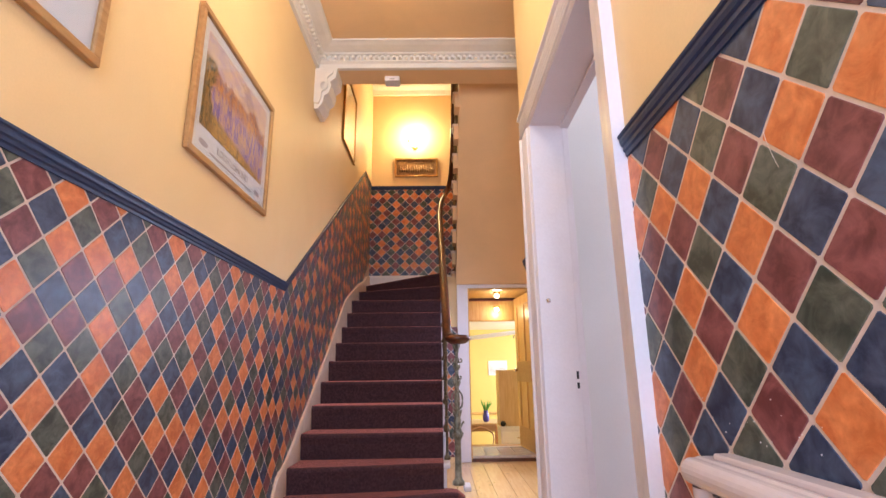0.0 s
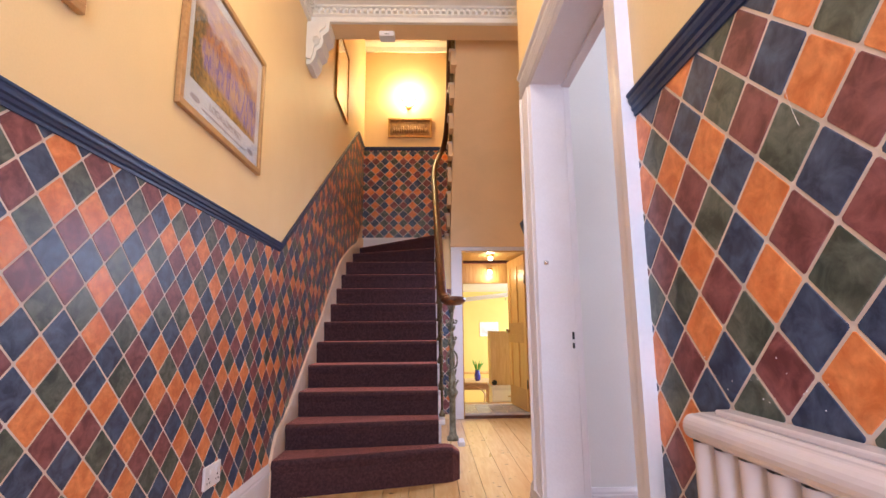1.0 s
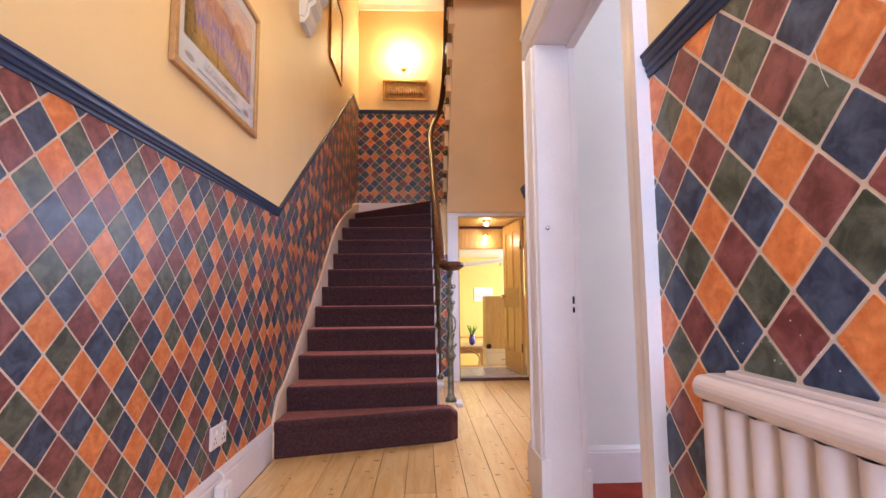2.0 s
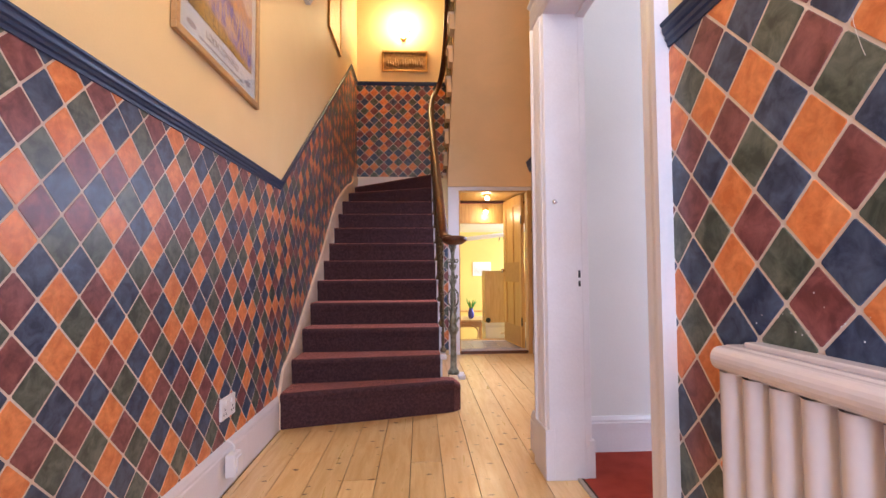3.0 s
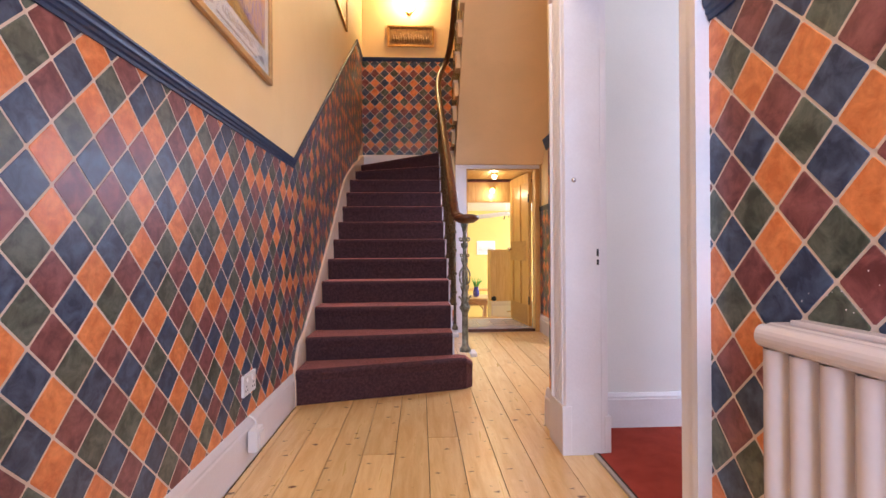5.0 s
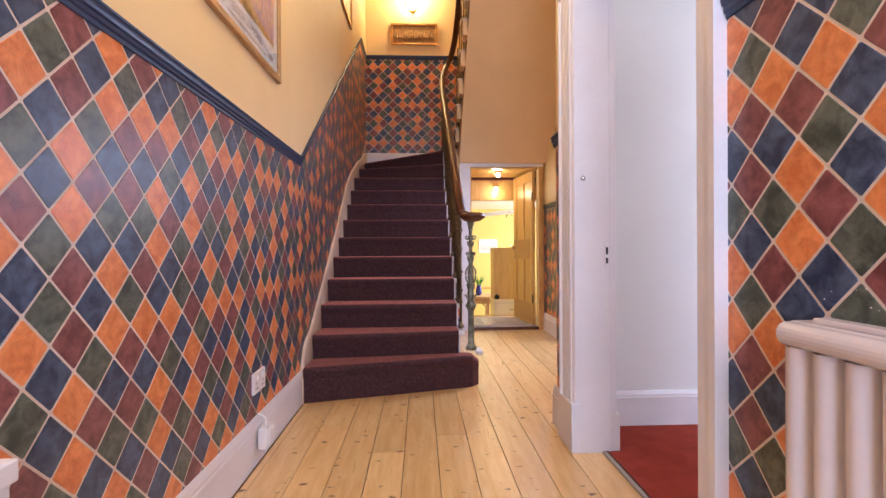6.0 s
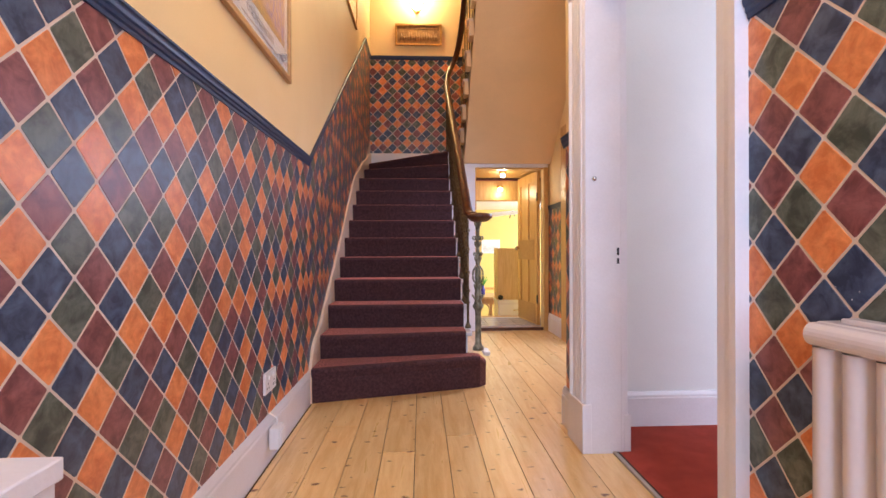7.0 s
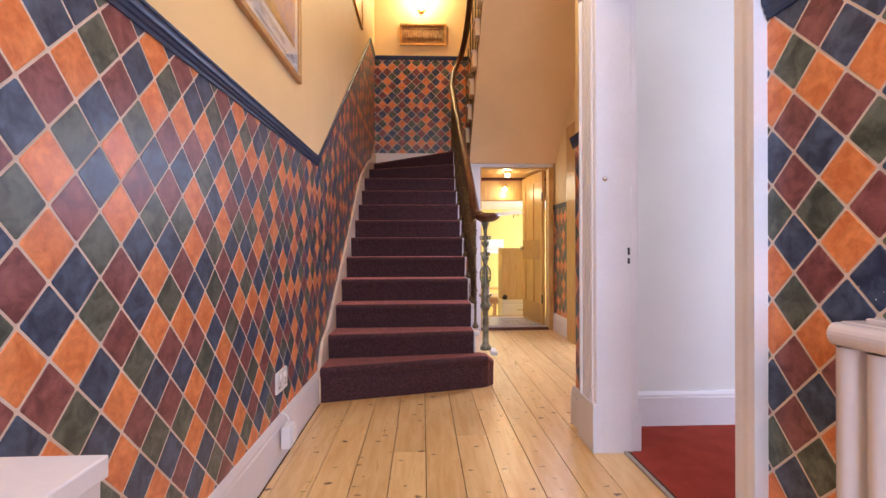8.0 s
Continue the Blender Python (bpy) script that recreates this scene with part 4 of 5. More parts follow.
def loch_print():
    """A poster landscape: lilac sky, orange hills, violet water in streaks, dark trees at one side."""
    m = bpy.data.materials.new("loch_print")
    m.use_nodes = True
    t = m.node_tree
    b = t.nodes["Principled BSDF"]
    b.inputs["Roughness"].default_value = 0.4
    co = t.nodes.new("ShaderNodeTexCoord")
    sep = t.nodes.new("ShaderNodeSeparateXYZ")
    t.links.new(co.outputs["Generated"], sep.inputs[0])

    def noise_of(scale, stretch, detail=5):
        mp = t.nodes.new("ShaderNodeMapping")
        mp.inputs["Scale"].default_value = stretch
        t.links.new(co.outputs["Generated"], mp.inputs["Vector"])
        n = t.nodes.new("ShaderNodeTexNoise")
        n.inputs["Scale"].default_value, n.inputs["Detail"].default_value = scale, detail
        t.links.new(mp.outputs[0], n.inputs["Vector"])
        return n.outputs["Fac"]

    def math_node(op, a, c, d=None):
        n = t.nodes.new("ShaderNodeMath")
        n.operation = op
        for k, v in enumerate((a, c, d)):
            if isinstance(v, (int, float)):
                n.inputs[k].default_value = v
            elif v is not None:
                t.links.new(v, n.inputs[k])
        return n.outputs[0]

    def step(v, lo, hi):
        n = t.nodes.new("ShaderNodeMapRange")
        n.inputs["From Min"].default_value, n.inputs["From Max"].default_value = lo, hi
        t.links.new(v, n.inputs["Value"])
        return n.outputs[0]

    def mixed(f, a, c):
        n = t.nodes.new("ShaderNodeMix")
        n.data_type = "RGBA"
        t.links.new(f, n.inputs["Factor"])
        for key, v in (("A", a), ("B", c)):
            if isinstance(v, tuple):
                n.inputs[key].default_value = (*v, 1)
            else:
                t.links.new(v, n.inputs[key])
        return n.outputs["Result"]
    y, z = sep.outputs["Y"], sep.outputs["Z"]
    clouds = mixed(step(noise_of(4, (1, 2, 3)), 0.4, 0.65), (0.60, 0.42, 0.46), (0.86, 0.58, 0.36))
    hills = mixed(step(noise_of(6, (1, 4, 2)), 0.42, 0.6), (0.66, 0.25, 0.06), (0.34, 0.17, 0.20))
    water = mixed(step(noise_of(7, (1, 5, 0.8)), 0.45, 0.56), (0.22, 0.15, 0.46), (0.62, 0.36, 0.22))
    shore = mixed(step(noise_of(9, (1, 3, 3)), 0.42, 0.6), (0.60, 0.30, 0.03), (0.26, 0.15, 0.04))
    ridge = math_node("MULTIPLY_ADD", noise_of(3, (1, 2, 0)), 0.55, 0.42)
    edge = math_node("SUBTRACT", z, ridge)
    col = mixed(step(edge, -0.02, 0.02), hills, clouds)
    col = mixed(step(math_node("MULTIPLY_ADD", noise_of(5, (1, 2, 0)), 0.1, math_node("SUBTRACT", 0.47, z)), -0.01, 0.06), col, water)
    col = mixed(step(math_node("SUBTRACT", math_node("MULTIPLY_ADD", y, -0.22, 0.25), z), -0.03, 0.03), col, shore)
    tree = math_node("SUBTRACT", math_node("MULTIPLY_ADD", noise_of(6, (1, 2, 1.4)), 0.34, -0.02), y)
    col = mixed(math_node("MULTIPLY", step(tree, 0.0, 0.04), step(z, 0.80, 0.72)), col, mixed(step(noise_of(16, (1, 2, 1.2)), 0.42, 0.58), (0.07, 0.06, 0.02), (0.42, 0.20, 0.03)))
    t.links.new(col, b.inputs["Base Color"])
    return m


PRINT_A = loch_print()
PRINT_B = landscape_material("pale_print", (0.75, 0.73, 0.70), (0.62, 0.60, 0.58), (0.7, 0.68, 0.64), (0.66, 0.65, 0.66), 7.7)
wall_picture(1.655, 2.515, 1.782, 2.437, "oak framed railway poster of a mountain loch", PRINT_A, (0.085, 0.075, 0.15), "LOCH LOMOND")
pale = wall_picture(0.29, 1.165, 1.782, 2.44, "oak framed pale line drawing with a white mount", MAT, (0.085, 0.075, 0.15))
for a, c in (((0.30, -0.10), (0.30, 0.24)), ((-0.30, -0.13), (0.30, -0.13)), ((0.30, -0.10), (0.08, -0.10)), ((0.08, -0.10), (0.08, 0.10)), ((0.08, 0.10), (0.19, 0.20)), ((0.19, 0.20), (0.30, 0.08)), ((-0.30, -0.13), (-0.30, 0.24))):
    part("drawn_line", tube([(0.0105, a[0], a[1]), (0.0105, c[0], c[1])], 0.0014, sides=5), INK, pale)
wall_picture(4.49, 5.15, 3.245, 4.05, "slim dark framed print above the stair", PRINT_B, (0.07, 0.07, 0.07), wood=GILT, w=0.02)


def relief_panel():
    x0, x1, z0, z1 = 0.345, 0.975, 3.692, 3.984
    ob = thing("relief_panel", "gilt framed carved brown relief on the landing wall", "wall panel", at=((x0 + x1) / 2, YB, (z0 + z1) / 2))
    hx, hz, w = (x1 - x0) / 2, (z1 - z0) / 2, 0.026
    for a in ((-hx, hx, -0.03, -0.002, hz - w, hz), (-hx, hx, -0.03, -0.002, -hz, -hz + w), (-hx, -hx + w, -0.029, -0.002, -hz + w, hz - w), (hx - w, hx, -0.029, -0.002, -hz + w, hz - w)):
        part("frame_bar", boxes(a, bevel=0.004), GILT, ob)
    part("panel", boxes((-hx + w, hx - w, -0.012, -0.003, -hz + w, hz - w)), RELIEF, ob)
    bm = bmesh.new()
    rnd = random.Random(9)
    for i in range(15):
        x = -hx + 0.08 + i * (2 * hx - 0.16) / 14
        h = rnd.uniform(0.07, 0.13)
        lathe([(0.004, 0), (0.018, 0.02), (0.015, h * 0.6), (0.008, h * 0.75), (0.011, h * 0.9), (0.003, h)], (x, -0.012, -0.075 + rnd.uniform(-0.005, 0.01)), bm, 8)
    part("carving", bm, RELIEF, ob, smooth=True)
    part("carved_border", boxes((-hx + 0.05, hx - 0.05, -0.017, -0.012, 0.075, 0.085), (-hx + 0.05, hx - 0.05, -0.017, -0.012, -0.095, -0.085)), RELIEF, ob)


relief_panel()


def sconce():
    ob = thing("wall_sconce", "brass twin-arm wall lamp with glowing bulbs", "wall lamp", at=(0.64, YB, 4.16))
    bp = part("backplate", lathe([(0.002, 0), (0.035, 0), (0.042, 0.006), (0.03, 0.014), (0.012, 0.02), (0.002, 0.022)], (0, 0, 0), sides=18), BRASS, ob, smooth=True)
    bp.matrix_basis = pose(0, -0.002, 0.0, 90, 0, 0)
    for s in (-1, 1):
        part("arm", tube(smooth_path([(0, -0.02, 0), (0.04 * s, -0.08, -0.03), (0.085 * s, -0.11, 0.0), (0.09 * s, -0.11, 0.05)], 6), 0.006, sides=8), BRASS, ob, smooth=True)
        part("candle_cup", lathe([(0.006, 0), (0.02, 0.006), (0.022, 0.014), (0.011, 0.018), (0.011, 0.06)], (0.09 * s, -0.11, 0.05), sides=14), BRASS, ob, smooth=True)
        bu = part("bulb", lathe([(0.008, 0), (0.022, 0.02), (0.028, 0.045), (0.02, 0.075), (0.004, 0.095)], (0.09 * s, -0.11, 0.11), sides=14), BULB, ob, "glowing candle bulb", True)
        bu.visible_shadow = False


sconce()


def hall_lamp():
    """Opal globe on a short rod, over the hall."""
    ob = thing("pendant_lamp", "lit opal globe lamp hanging from the hall ceiling", "pendant lamp", at=(0.73, 1.75, CEILZ))
    part("ceiling_rose", lathe([(0.055, 0), (0.055, -0.012), (0.03, -0.028), (0.012, -0.034)], (0, 0, 0), sides=20), BRASS, ob, smooth=True)
    part("rod", tube([(0, 0, -0.03), (0, 0, -0.36)], 0.006, sides=8), BRASS, ob, smooth=True)
    part("gallery", lathe([(0.012, -0.33), (0.045, -0.35), (0.048, -0.375), (0.04, -0.38)], (0, 0, 0), sides=20), BRASS, ob, smooth=True)
    g = part("globe", lathe([(0.04, -0.375), (0.085, -0.41), (0.105, -0.47), (0.09, -0.535), (0.045, -0.575), (0.004, -0.585)], (0, 0, 0), sides=24), SMALLBULB, ob, "glowing opal globe", True)
    g.visible_shadow = False


hall_lamp()


def smoke_alarm():
    ob = thing("smoke_alarm", "white box alarm fixed to the beam", "alarm", at=(0.60, BEAM0 + 0.125, BEAMZ))
    part("case", boxes((-0.062, 0.062, -0.05, 0.05, -0.045, 0.0), bevel=0.008), PLASTIC, ob)
    part("grille", boxes((-0.02, 0.02, -0.052, -0.049, -0.034, -0.028), bevel=0.0005), IRON, ob)


smoke_alarm()


def wall_socket():
    ob = thing("wall_socket", "white double plastic power socket on the tiled wall", "socket", at=(0.004, 2.178, 0.355))
    part("plate", boxes((0, 0.013, -0.076, 0.076, -0.046, 0.046), bevel=0.004), PLASTIC, ob)
    for s in (-1, 1):
        part("switch", boxes((0.012, 0.018, s * 0.03 - 0.008, s * 0.03 + 0.008, 0.012, 0.03), bevel=0.002), PLASTIC, ob)
        for dy, dz in ((0, -0.004), (-0.011, -0.022), (0.011, -0.022)):
            part("pin_hole", boxes((0.0125, 0.0136, s * 0.042 + dy - 0.003, s * 0.042 + dy + 0.003, dz - 0.005, dz + 0.004)), BLACK, ob)


wall_socket()


def phone_box():
    ob = thing("adaptor_box", "white junction box with a cable on the skirting", "junction box", at=(0.022, 2.17, 0.085))
    part("case", boxes((0, 0.042, -0.045, 0.045, -0.02, 0.075), bevel=0.006), PLASTIC, ob)
    part("cover", boxes((0.042, 0.05, -0.03, 0.035, -0.005, 0.06), bevel=0.003), PLASTIC, ob)
    part("cable", tube(smooth_path([(0.02, 0.0, 0.07), (0.022, 0.005, 0.095), (0.012, 0.008, 0.11), (-0.002, 0.01, 0.118), (-0.012, 0.012, 0.125)], 5), 0.004, sides=6), PLASTIC, ob, smooth=True)


phone_box()


def hall_cabinet():
    ob = thing("hall_cabinet", "low white painted cabinet against the tiled wall", "cabinet", at=(0, 0, 0))
    xa, xb, ya, yb, zt = 0.03, 0.296, -0.5, 0.538, 0.7135
    part("body", boxes((xa, xb - 0.006, ya + 0.004, yb - 0.004, 0.06, zt - 0.025), bevel=0.003), WHITE, ob)
    part("top", boxes((xa - 0.006, xb, ya, yb, zt - 0.025, zt), bevel=0.0025), WHITE, ob)
    part("plinth", boxes((xa, xb - 0.03, ya + 0.03, yb - 0.03, 0, 0.06)), WHITE, ob)
    for k in range(2):
        y0 = ya + 0.03 + k * 0.49
        dr = part("door", boxes((xb - 0.012, xb - 0.002, y0, y0 + 0.47, 0.09, zt - 0.04), bevel=0.003), WHITE, ob)
        part("panel_moulding", boxes((xb - 0.002, xb + 0.001, y0 + 0.05, y0 + 0.42, zt - 0.10, zt - 0.085), (xb - 0.002, xb + 0.001, y0 + 0.05, y0 + 0.42, 0.14, 0.155),
                                     (xb - 0.002, xb + 0.001, y0 + 0.05, y0 + 0.065, 0.155, zt - 0.10), (xb - 0.002, xb + 0.001, y0 + 0.405, y0 + 0.42, 0.155, zt - 0.10)), WHITE, dr)


hall_cabinet()

# ---- passage: trim of the low door, pine casing, pantry and kitchen beyond ----
trim = thing("door_2", "white painted frame round the low passage doorway", "doorway", at=(0, YU, 0))
trim["kind"] = "structure"
part("jamb_trim", boxes((1.178, 1.30, -0.03, 0.0, 0, 1.86), bevel=0.004), WHITE, trim)
part("jamb_trim", boxes((2.085, 2.135, -0.03, 0.0, 0, 1.86), bevel=0.004), PINE, trim, "pine jamb trim")
part("head_trim", boxes((1.178, 2.135, -0.032, 0.0, 1.86, 1.90), bevel=0.004), WHITE, trim)
part("lining", boxes((1.30, 1.314, 0.0, 0.12, 0, 1.86)), PINE, trim, "pine lining")
part("head_lining", boxes((1.314, 2.085, 0.0, 0.12, 1.845, 1.86)), PINE, trim)
part("sill", boxes((1.30, 2.085, 0.0, 0.024, -0.02, 0.032), bevel=0.004), MAHOGANY, trim, "thin dark sill edge")
casing = thing("door_3", "varnished pine casing of an open passage doorway", "doorway", at=(XP, 4.62, 0))
casing["kind"] = "structure"
part("casing_board", boxes((-0.03, 0, 0.0, 0.30, 0, 2.05), bevel=0.004), PINE, casing)
part("casing_board", boxes((-0.03, 0, -1.0, -0.88, 0, 2.05), bevel=0.004), PINE, casing)
part("head_board", boxes((-0.032, 0, -1.0, 0.30, 2.05, 2.17), bevel=0.004), PINE, casing)
part("lining_board", boxes((0, 0.15, -0.018, 0.0, 0, 2.05)), PINE, casing)


def pine_door():
    """Four-panel stripped pine leaf, standing open into the pantry."""
    ob = thing("pine_door", "stripped pine four-panel door standing open", "door", at=(2.075, YU + 0.12, 0.04), turn=97)
    W, T, Hh = 0.70, 0.036, 1.80
    for z0, z1 in ((0, 0.20), (0.78, 0.98), (Hh - 0.11, Hh)):
        part("rail", boxes((0.1, W - 0.1, 0, T, z0, z1)), PINE, ob)
    for x0, x1 in ((0, 0.1), (W - 0.1, W), (W / 2 - 0.045, W / 2 + 0.045)):
        for z0, z1 in (((0, Hh),) if x0 in (0, W - 0.1) else ((0.20, 0.78), (0.98, Hh - 0.11))):
            part("stile", boxes((x0, x1, 0, T, z0, z1), bevel=0.002), PINE, ob)
    for x0, x1 in ((0.1, W / 2 - 0.045), (W / 2 + 0.045, W - 0.1)):
        for z0, z1 in ((0.20, 0.78), (0.98, Hh - 0.11)):
            part("panel", boxes((x0, x1, 0.012, T - 0.012, z0, z1)), PINE, ob)
    part("repair_plate", boxes((0.09, W - 0.01, T, T + 0.003, 0.76, 1.0)), FRAMEWOOD, ob, "pale bare lock rail")
    part("kick_plate", boxes((0.06, W - 0.02, T, T + 0.003, 0.02, 0.24)), FRAMEWOOD, ob, "pale worn bottom rail")
    kn = part("knob", lathe([(0.004, 0), (0.012, 0.004), (0.012, 0.02), (0.026, 0.03), (0.028, 0.045), (0.016, 0.056), (0.003, 0.058)], (0, 0, 0), sides=16), CHROME, ob, smooth=True)
    kn.matrix_basis = pose(W - 0.06, T, 0.9, -90, 0, 0)
    for z in (0.3, 1.5):
        part("hinge", boxes((-0.012, 0.014, T - 0.004, T + 0.006, z - 0.05, z + 0.05), bevel=0.002), BLACK, ob)


pine_door()

# pantry between the passage and the kitchen
PZ, KY, KZ = 0.035, 6.42, -0.62
structure("pantry_wall_left", boxes((1.05, 1.13, YU + 0.12, KY, -0.7, 1.88)), YELLOW, "pantry wall")
structure("pantry_wall_right", boxes((2.32, 2.42, YU + 0.12, KY, -0.7, 1.88)), YELLOW, "pantry wall")
structure("pantry_ceiling", boxes((1.05, 2.42, YU + 0.12, KY + 0.12, 1.88, 1.89), *[(1.13 + 0.1 * i + 0.002, 1.13 + 0.1 * i + 0.098, YU + 0.121, KY + 0.1, 1.868, 1.8795) for i in range(12)]), PINE, "pine boarded pantry ceiling")
pf = structure("pantry_floor", boxes((1.05, 2.42, YU + 0.12, KY, -0.1, PZ - 0.006)), GROUT, "grouted tile floor of the pantry")
for i in range(7):
    for j in range(5):
        x, y = 1.14 + 0.17 * i, YU + 0.145 + 0.16 * j
        if y + 0.15 < KY:
            part("floor_tile", boxes((x, x + 0.163, y, y + 0.153, PZ - 0.006, PZ), bevel=0.002), FLOORTILE, pf)
structure("kitchen_lintel", boxes((1.13, 2.32, KY, KY + 0.12, 1.575, 1.88), bevel=0.006), PINE, "varnished pine lintel board")
structure("kitchen_post", boxes((1.13, 1.36, KY, KY + 0.12, KZ, 1.575)), PINE, "varnished pine post")
structure("kitchen_step", boxes((1.36, 2.32, KY - 0.02, KY + 0.06, KZ, PZ), bevel=0.004), PINE, "pine edge of the step down")


def ceiling_lamp(x, y, z, label):
    ob = thing("bulkhead_lamp", label, "ceiling lamp", "small lit lamps", at=(x, y, z))
    part("base", lathe([(0.045, 0), (0.045, -0.012), (0.03, -0.02)], (0, 0, 0), sides=16), BRASS, ob, smooth=True)
    b = part("globe", lathe([(0.012, -0.02), (0.026, -0.028), (0.032, -0.045), (0.024, -0.064), (0.004, -0.072)], (0, 0, 0), sides=16), SMALLBULB, ob, "glowing globe", True)
    b.visible_shadow = False


ceiling_lamp(1.68, 5.86, 1.868, "lit globe lamp on the pine ceiling")
ceiling_lamp(1.73, 6.36, 1.76, "lit globe lamp on the pine lintel")

# kitchen, lower than the hall
structure("kitchen_floor", boxes((0.3, 4.2, KY + 0.06, 10.6, KZ - 0.05, KZ)), PINE, "pine kitchen floor")
structure("kitchen_wall_back", boxes((0.3, 4.2, 10.5, 10.6, KZ, 1.78)), YELLOW, "yellow kitchen wall")
structure("kitchen_wall_left", boxes((0.2, 0.3, KY + 0.06, 10.6, KZ, 1.78)), YELLOW, "yellow kitchen wall")
structure("kitchen_wall_right", boxes((4.1, 4.2, KY + 0.06, 7.65, KZ, 1.78), (4.1, 4.2, 9.55, 10.6, KZ, 1.78), (4.1, 4.2, 7.65, 9.55, KZ, 0.15)), YELLOW, "yellow kitchen wall")
structure("kitchen_wall_front", boxes((0.3, 1.13, KY, KY + 0.1, KZ, 1.9), (2.32, 4.2, KY, KY + 0.1, KZ, 1.9)), YELLOW, "yellow kitchen wall")
structure("kitchen_ceiling", boxes((0.3, 4.2, KY + 0.12, 10.6, 1.78, 1.9)), PLASTER, "white kitchen ceiling")
structure("kitchen_dado", run([(0, 0), (0.02, 0), (0.03, 0.02), (0.02, 0.05), (0, 0.05)], [(0.3, 10.5, 0.05), (4.1, 10.5, 0.05)], [((0, -1, 0), (0, 0, 1))] * 2), PINE, "pine rail on the kitchen wall")


def kitchen_things():
    tb = thing("kitchen_table", "small scrubbed pine table", "table", at=(1.55, 8.15, KZ))
    part("tabletop", boxes((-0.42, 0.42, -0.35, 0.35, 0.74, 0.77), bevel=0.006), PALEPINE, tb)
    part("apron", boxes((-0.36, 0.36, -0.30, -0.28, 0.65, 0.74), (-0.36, 0.36, 0.28, 0.30, 0.65, 0.74), (-0.36, -0.34, -0.28, 0.28, 0.65, 0.74), (0.34, 0.36, -0.28, 0.28, 0.65, 0.74)), FRAMEWOOD, tb)
    for sx in (-1, 1):
        for sy in (-1, 1):
            part("leg", boxes((sx * 0.35 - 0.025, sx * 0.35 + 0.025, sy * 0.28 - 0.025, sy * 0.28 + 0.025, 0, 0.65), bevel=0.004), FRAMEWOOD, tb)
    va = thing("vase", "violet blue vase of green tulip leaves on the table", "vase", at=(1.70, 8.05, KZ + 0.77))
    part("jar", lathe([(0.03, 0), (0.05, 0.03), (0.052, 0.09), (0.035, 0.14), (0.04, 0.17)], (0, 0, 0), sides=16), VASE, va, smooth=True)
    rnd = random.Random(2)
    for k in range(16):
        a = rnd.uniform(0, 6.28)
        r = rnd.uniform(0.04, 0.11)
        part("leaf", tube([(0.01 * math.cos(a), 0.01 * math.sin(a), 0.13), (r * 0.6 * math.cos(a), r * 0.6 * math.sin(a), 0.24), (r * math.cos(a), r * math.sin(a), rnd.uniform(0.27, 0.34))], [0.006, 0.016, 0.003], sides=6, flat=0.4), LEAF, va, smooth=True)
    for x, tw in ((1.62, 10), (1.98, -70)):
        ch = thing("kitchen_chair", "bentwood kitchen chair by the table", "chair", "kitchen chairs", at=(x, 7.55, KZ), turn=tw)
        part("seat", lathe([(0.18, 0), (0.2, 0.01), (0.2, 0.025), (0.17, 0.032)], (0, 0, 0.43), sides=22), FRAMEWOOD, ch, smooth=True)
        part("hoop", tube(smooth_path([(-0.17, 0.14, 0.45), (-0.19, 0.2, 0.62), (0, 0.23, 0.72), (0.19, 0.2, 0.62), (0.17, 0.14, 0.45)], 8), 0.012, sides=8), FRAMEWOOD, ch, smooth=True)
        for sx in (-1, 1):
            for sy in (-1, 1):
                part("leg", tube([(sx * 0.13, sy * 0.13, 0.43), (sx * 0.18, sy * 0.18, 0)], 0.014, sides=8), FRAMEWOOD, ch, smooth=True)
    hd = thing("pine_cupboard", "pine cupboard with a dark round knob on a white unit", "cupboard", at=(1.81, 7.10, KZ + 0.80))
    part("carcass", boxes((0.0, 0.60, 0.036, 0.34, 0, 0.76)), PALEPINE, hd)
    dr = part("door", boxes((0.06, 0.54, 0.006, 0.036, 0.06, 0.70)), PALEPINE, hd)
    for a in ((0, 0.07, 0, 0.036, 0, 0.76), (0.53, 0.60, 0, 0.036, 0, 0.76), (0.07, 0.53, 0, 0.036, 0.69, 0.76), (0.07, 0.53, 0, 0.036, 0.0, 0.07)):
        part("frame_rail", boxes(a, bevel=0.002), PALEPINE, hd)
    kn = part("knob", lathe([(0.01, 0), (0.012, 0.02), (0.034, 0.032), (0.038, 0.05), (0.02, 0.064), (0.003, 0.066)], (0, 0, 0), sides=16), BLACK, dr, "dark round knob", True)
    kn.matrix_basis = pose(0.035, 0.0, 0.04, 90, 0, 0)
    du = thing("drawer_unit", "white drawer unit under the pine cupboard", "storage unit", at=(1.81, 7.08, KZ))
    part("carcass", boxes((0, 0.62, 0, 0.38, 0.05, 0.76), bevel=0.004), WHITE, du)
    part("worktop", boxes((-0.01, 0.63, -0.01, 0.39, 0.76, 0.80), bevel=0.004), PLASTIC, du)
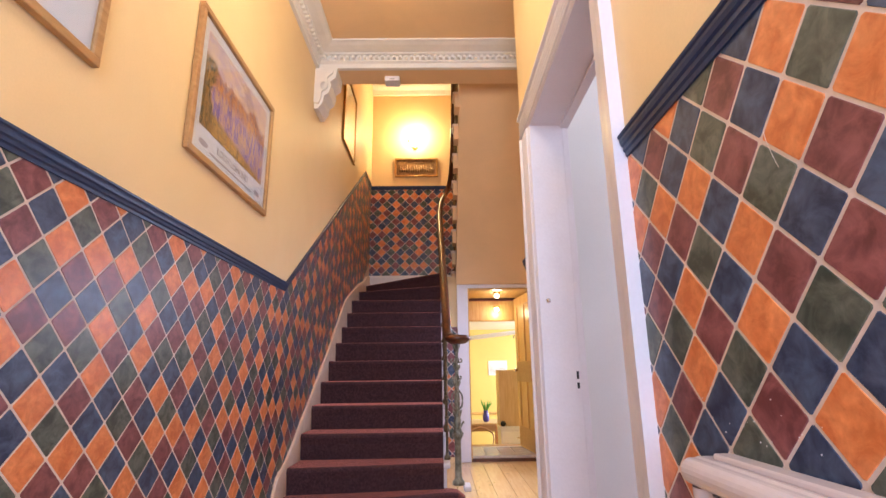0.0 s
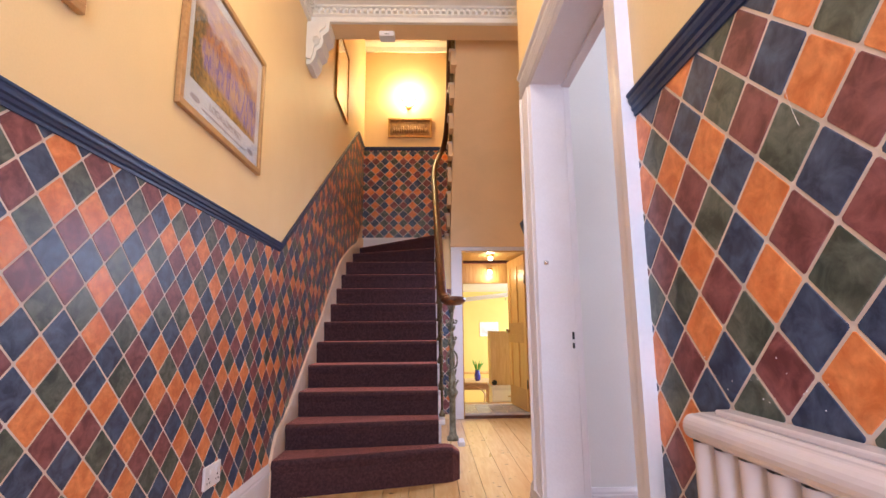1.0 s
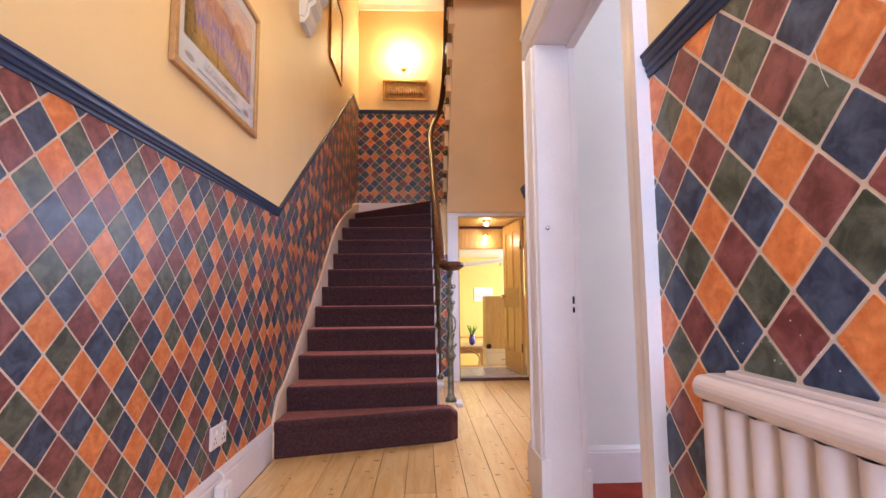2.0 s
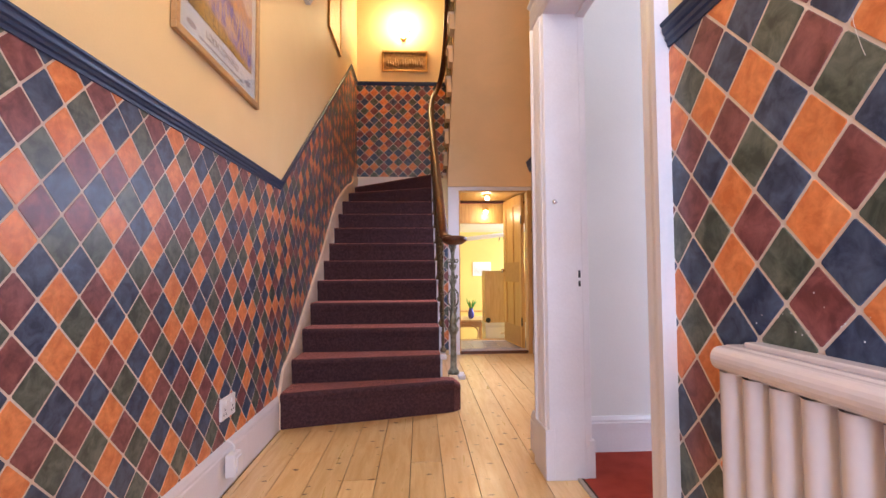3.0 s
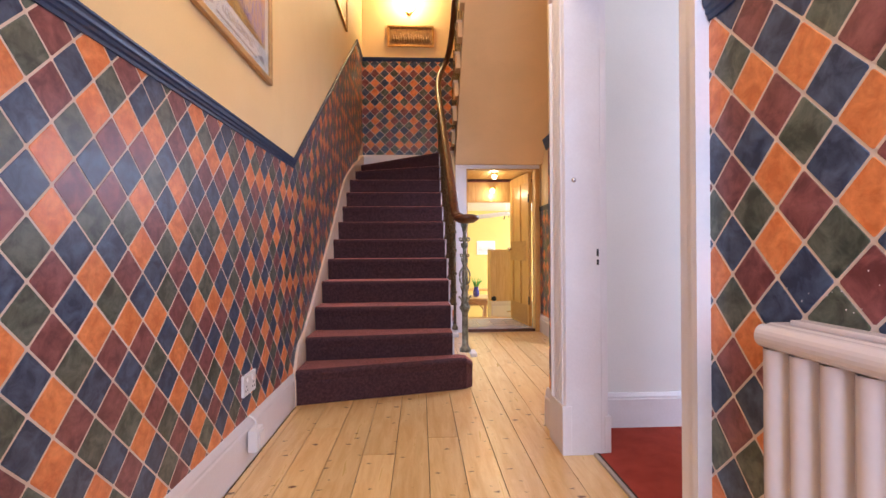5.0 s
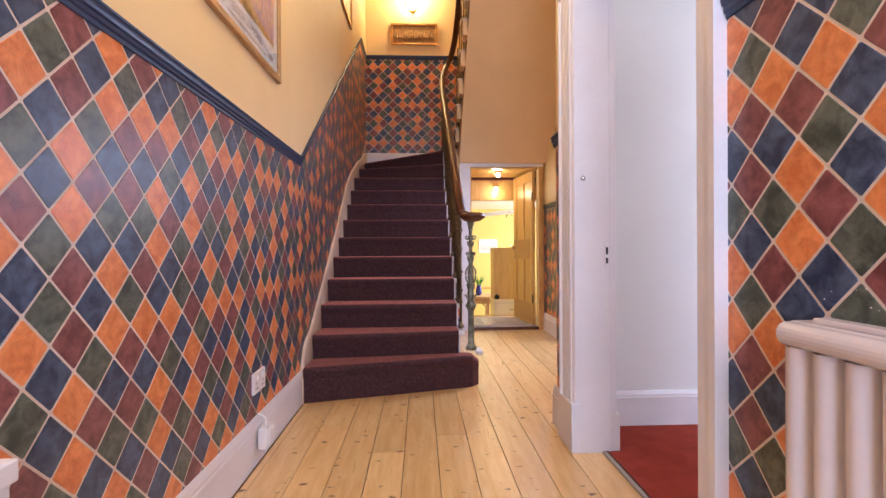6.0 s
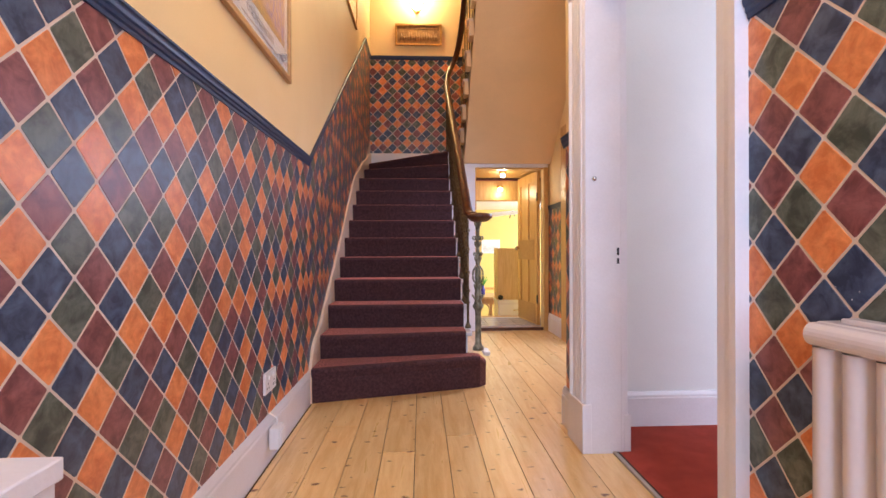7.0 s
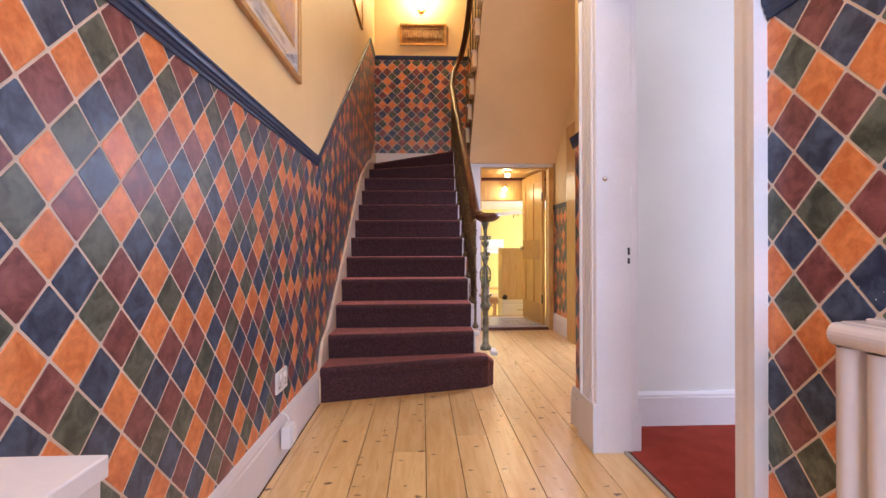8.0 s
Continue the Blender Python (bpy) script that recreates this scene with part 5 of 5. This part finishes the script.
    for k in range(4):
        d2 = part("drawer", boxes((0.02, 0.60, -0.012, 0.0, 0.09 + 0.165 * k, 0.235 + 0.165 * k), bevel=0.003), PLASTIC, du)
        part("handle", boxes((0.22, 0.40, -0.026, -0.012, 0.15 + 0.165 * k, 0.165 + 0.165 * k), bevel=0.003), CHROME, d2)
    pc = thing("framed_picture", "white framed pale drawing on the yellow wall", "picture", at=(2.20, 10.5, 0.98))
    part("frame", boxes((-0.20, 0.20, -0.02, 0.0, -0.15, 0.15), bevel=0.004), MAT, pc)
    part("print", boxes((-0.17, 0.17, -0.022, -0.02, -0.12, 0.12)), PRINT_B, pc)
    ai = thing("clothes_airer", "white slatted hanging airer under the kitchen ceiling", "airer", at=(1.88, 8.7, 1.44))
    for k in range(5):
        part("slat", tube([(-0.5, -0.36 + 0.18 * k, 0.02 * k), (0.55, -0.36 + 0.18 * k, 0.12 + 0.02 * k)], 0.018, sides=8), PLASTIC, ai)
    for x in (-0.4, 0.45):
        part("end_bracket", tube(smooth_path([(x, -0.25, 0.02 + x * 0.1), (x, 0, 0.16), (x, 0.25, 0.02 + x * 0.1)], 6), 0.01, sides=8), IRON, ai)
        part("cord", tube([(x, 0, 0.16), (x, 0, 0.32)], 0.004, sides=6), PLASTIC, ai)


kitchen_things()


# flecks of plaster and a scratch on the tiles by the radiator
def tile_marks():
    rnd = random.Random(12)
    for k in range(16):
        y, z = rnd.gauss(0.72, 0.07), 0.83 + abs(rnd.gauss(0, 0.04))
        ob = tagged(link("plaster_fleck", lathe([(0.0005, 0), (rnd.uniform(0.0006, 0.0018), 0.0), (0.0008, 0.001)], (0, 0, 0), sides=7), PLASTIC, wall_right))
        ob.matrix_basis = pose(XR - 0.0022, y, z, 0, -90, 0)
    ob = link("scratch", tube(smooth_path([(XR - 0.0025, 0.615, 1.29), (XR - 0.0025, 0.612, 1.27), (XR - 0.0025, 0.602, 1.235), (XR - 0.0025, 0.598, 1.225)], 5), 0.00035, sides=5), PLASTER, wall_right)


tile_marks()
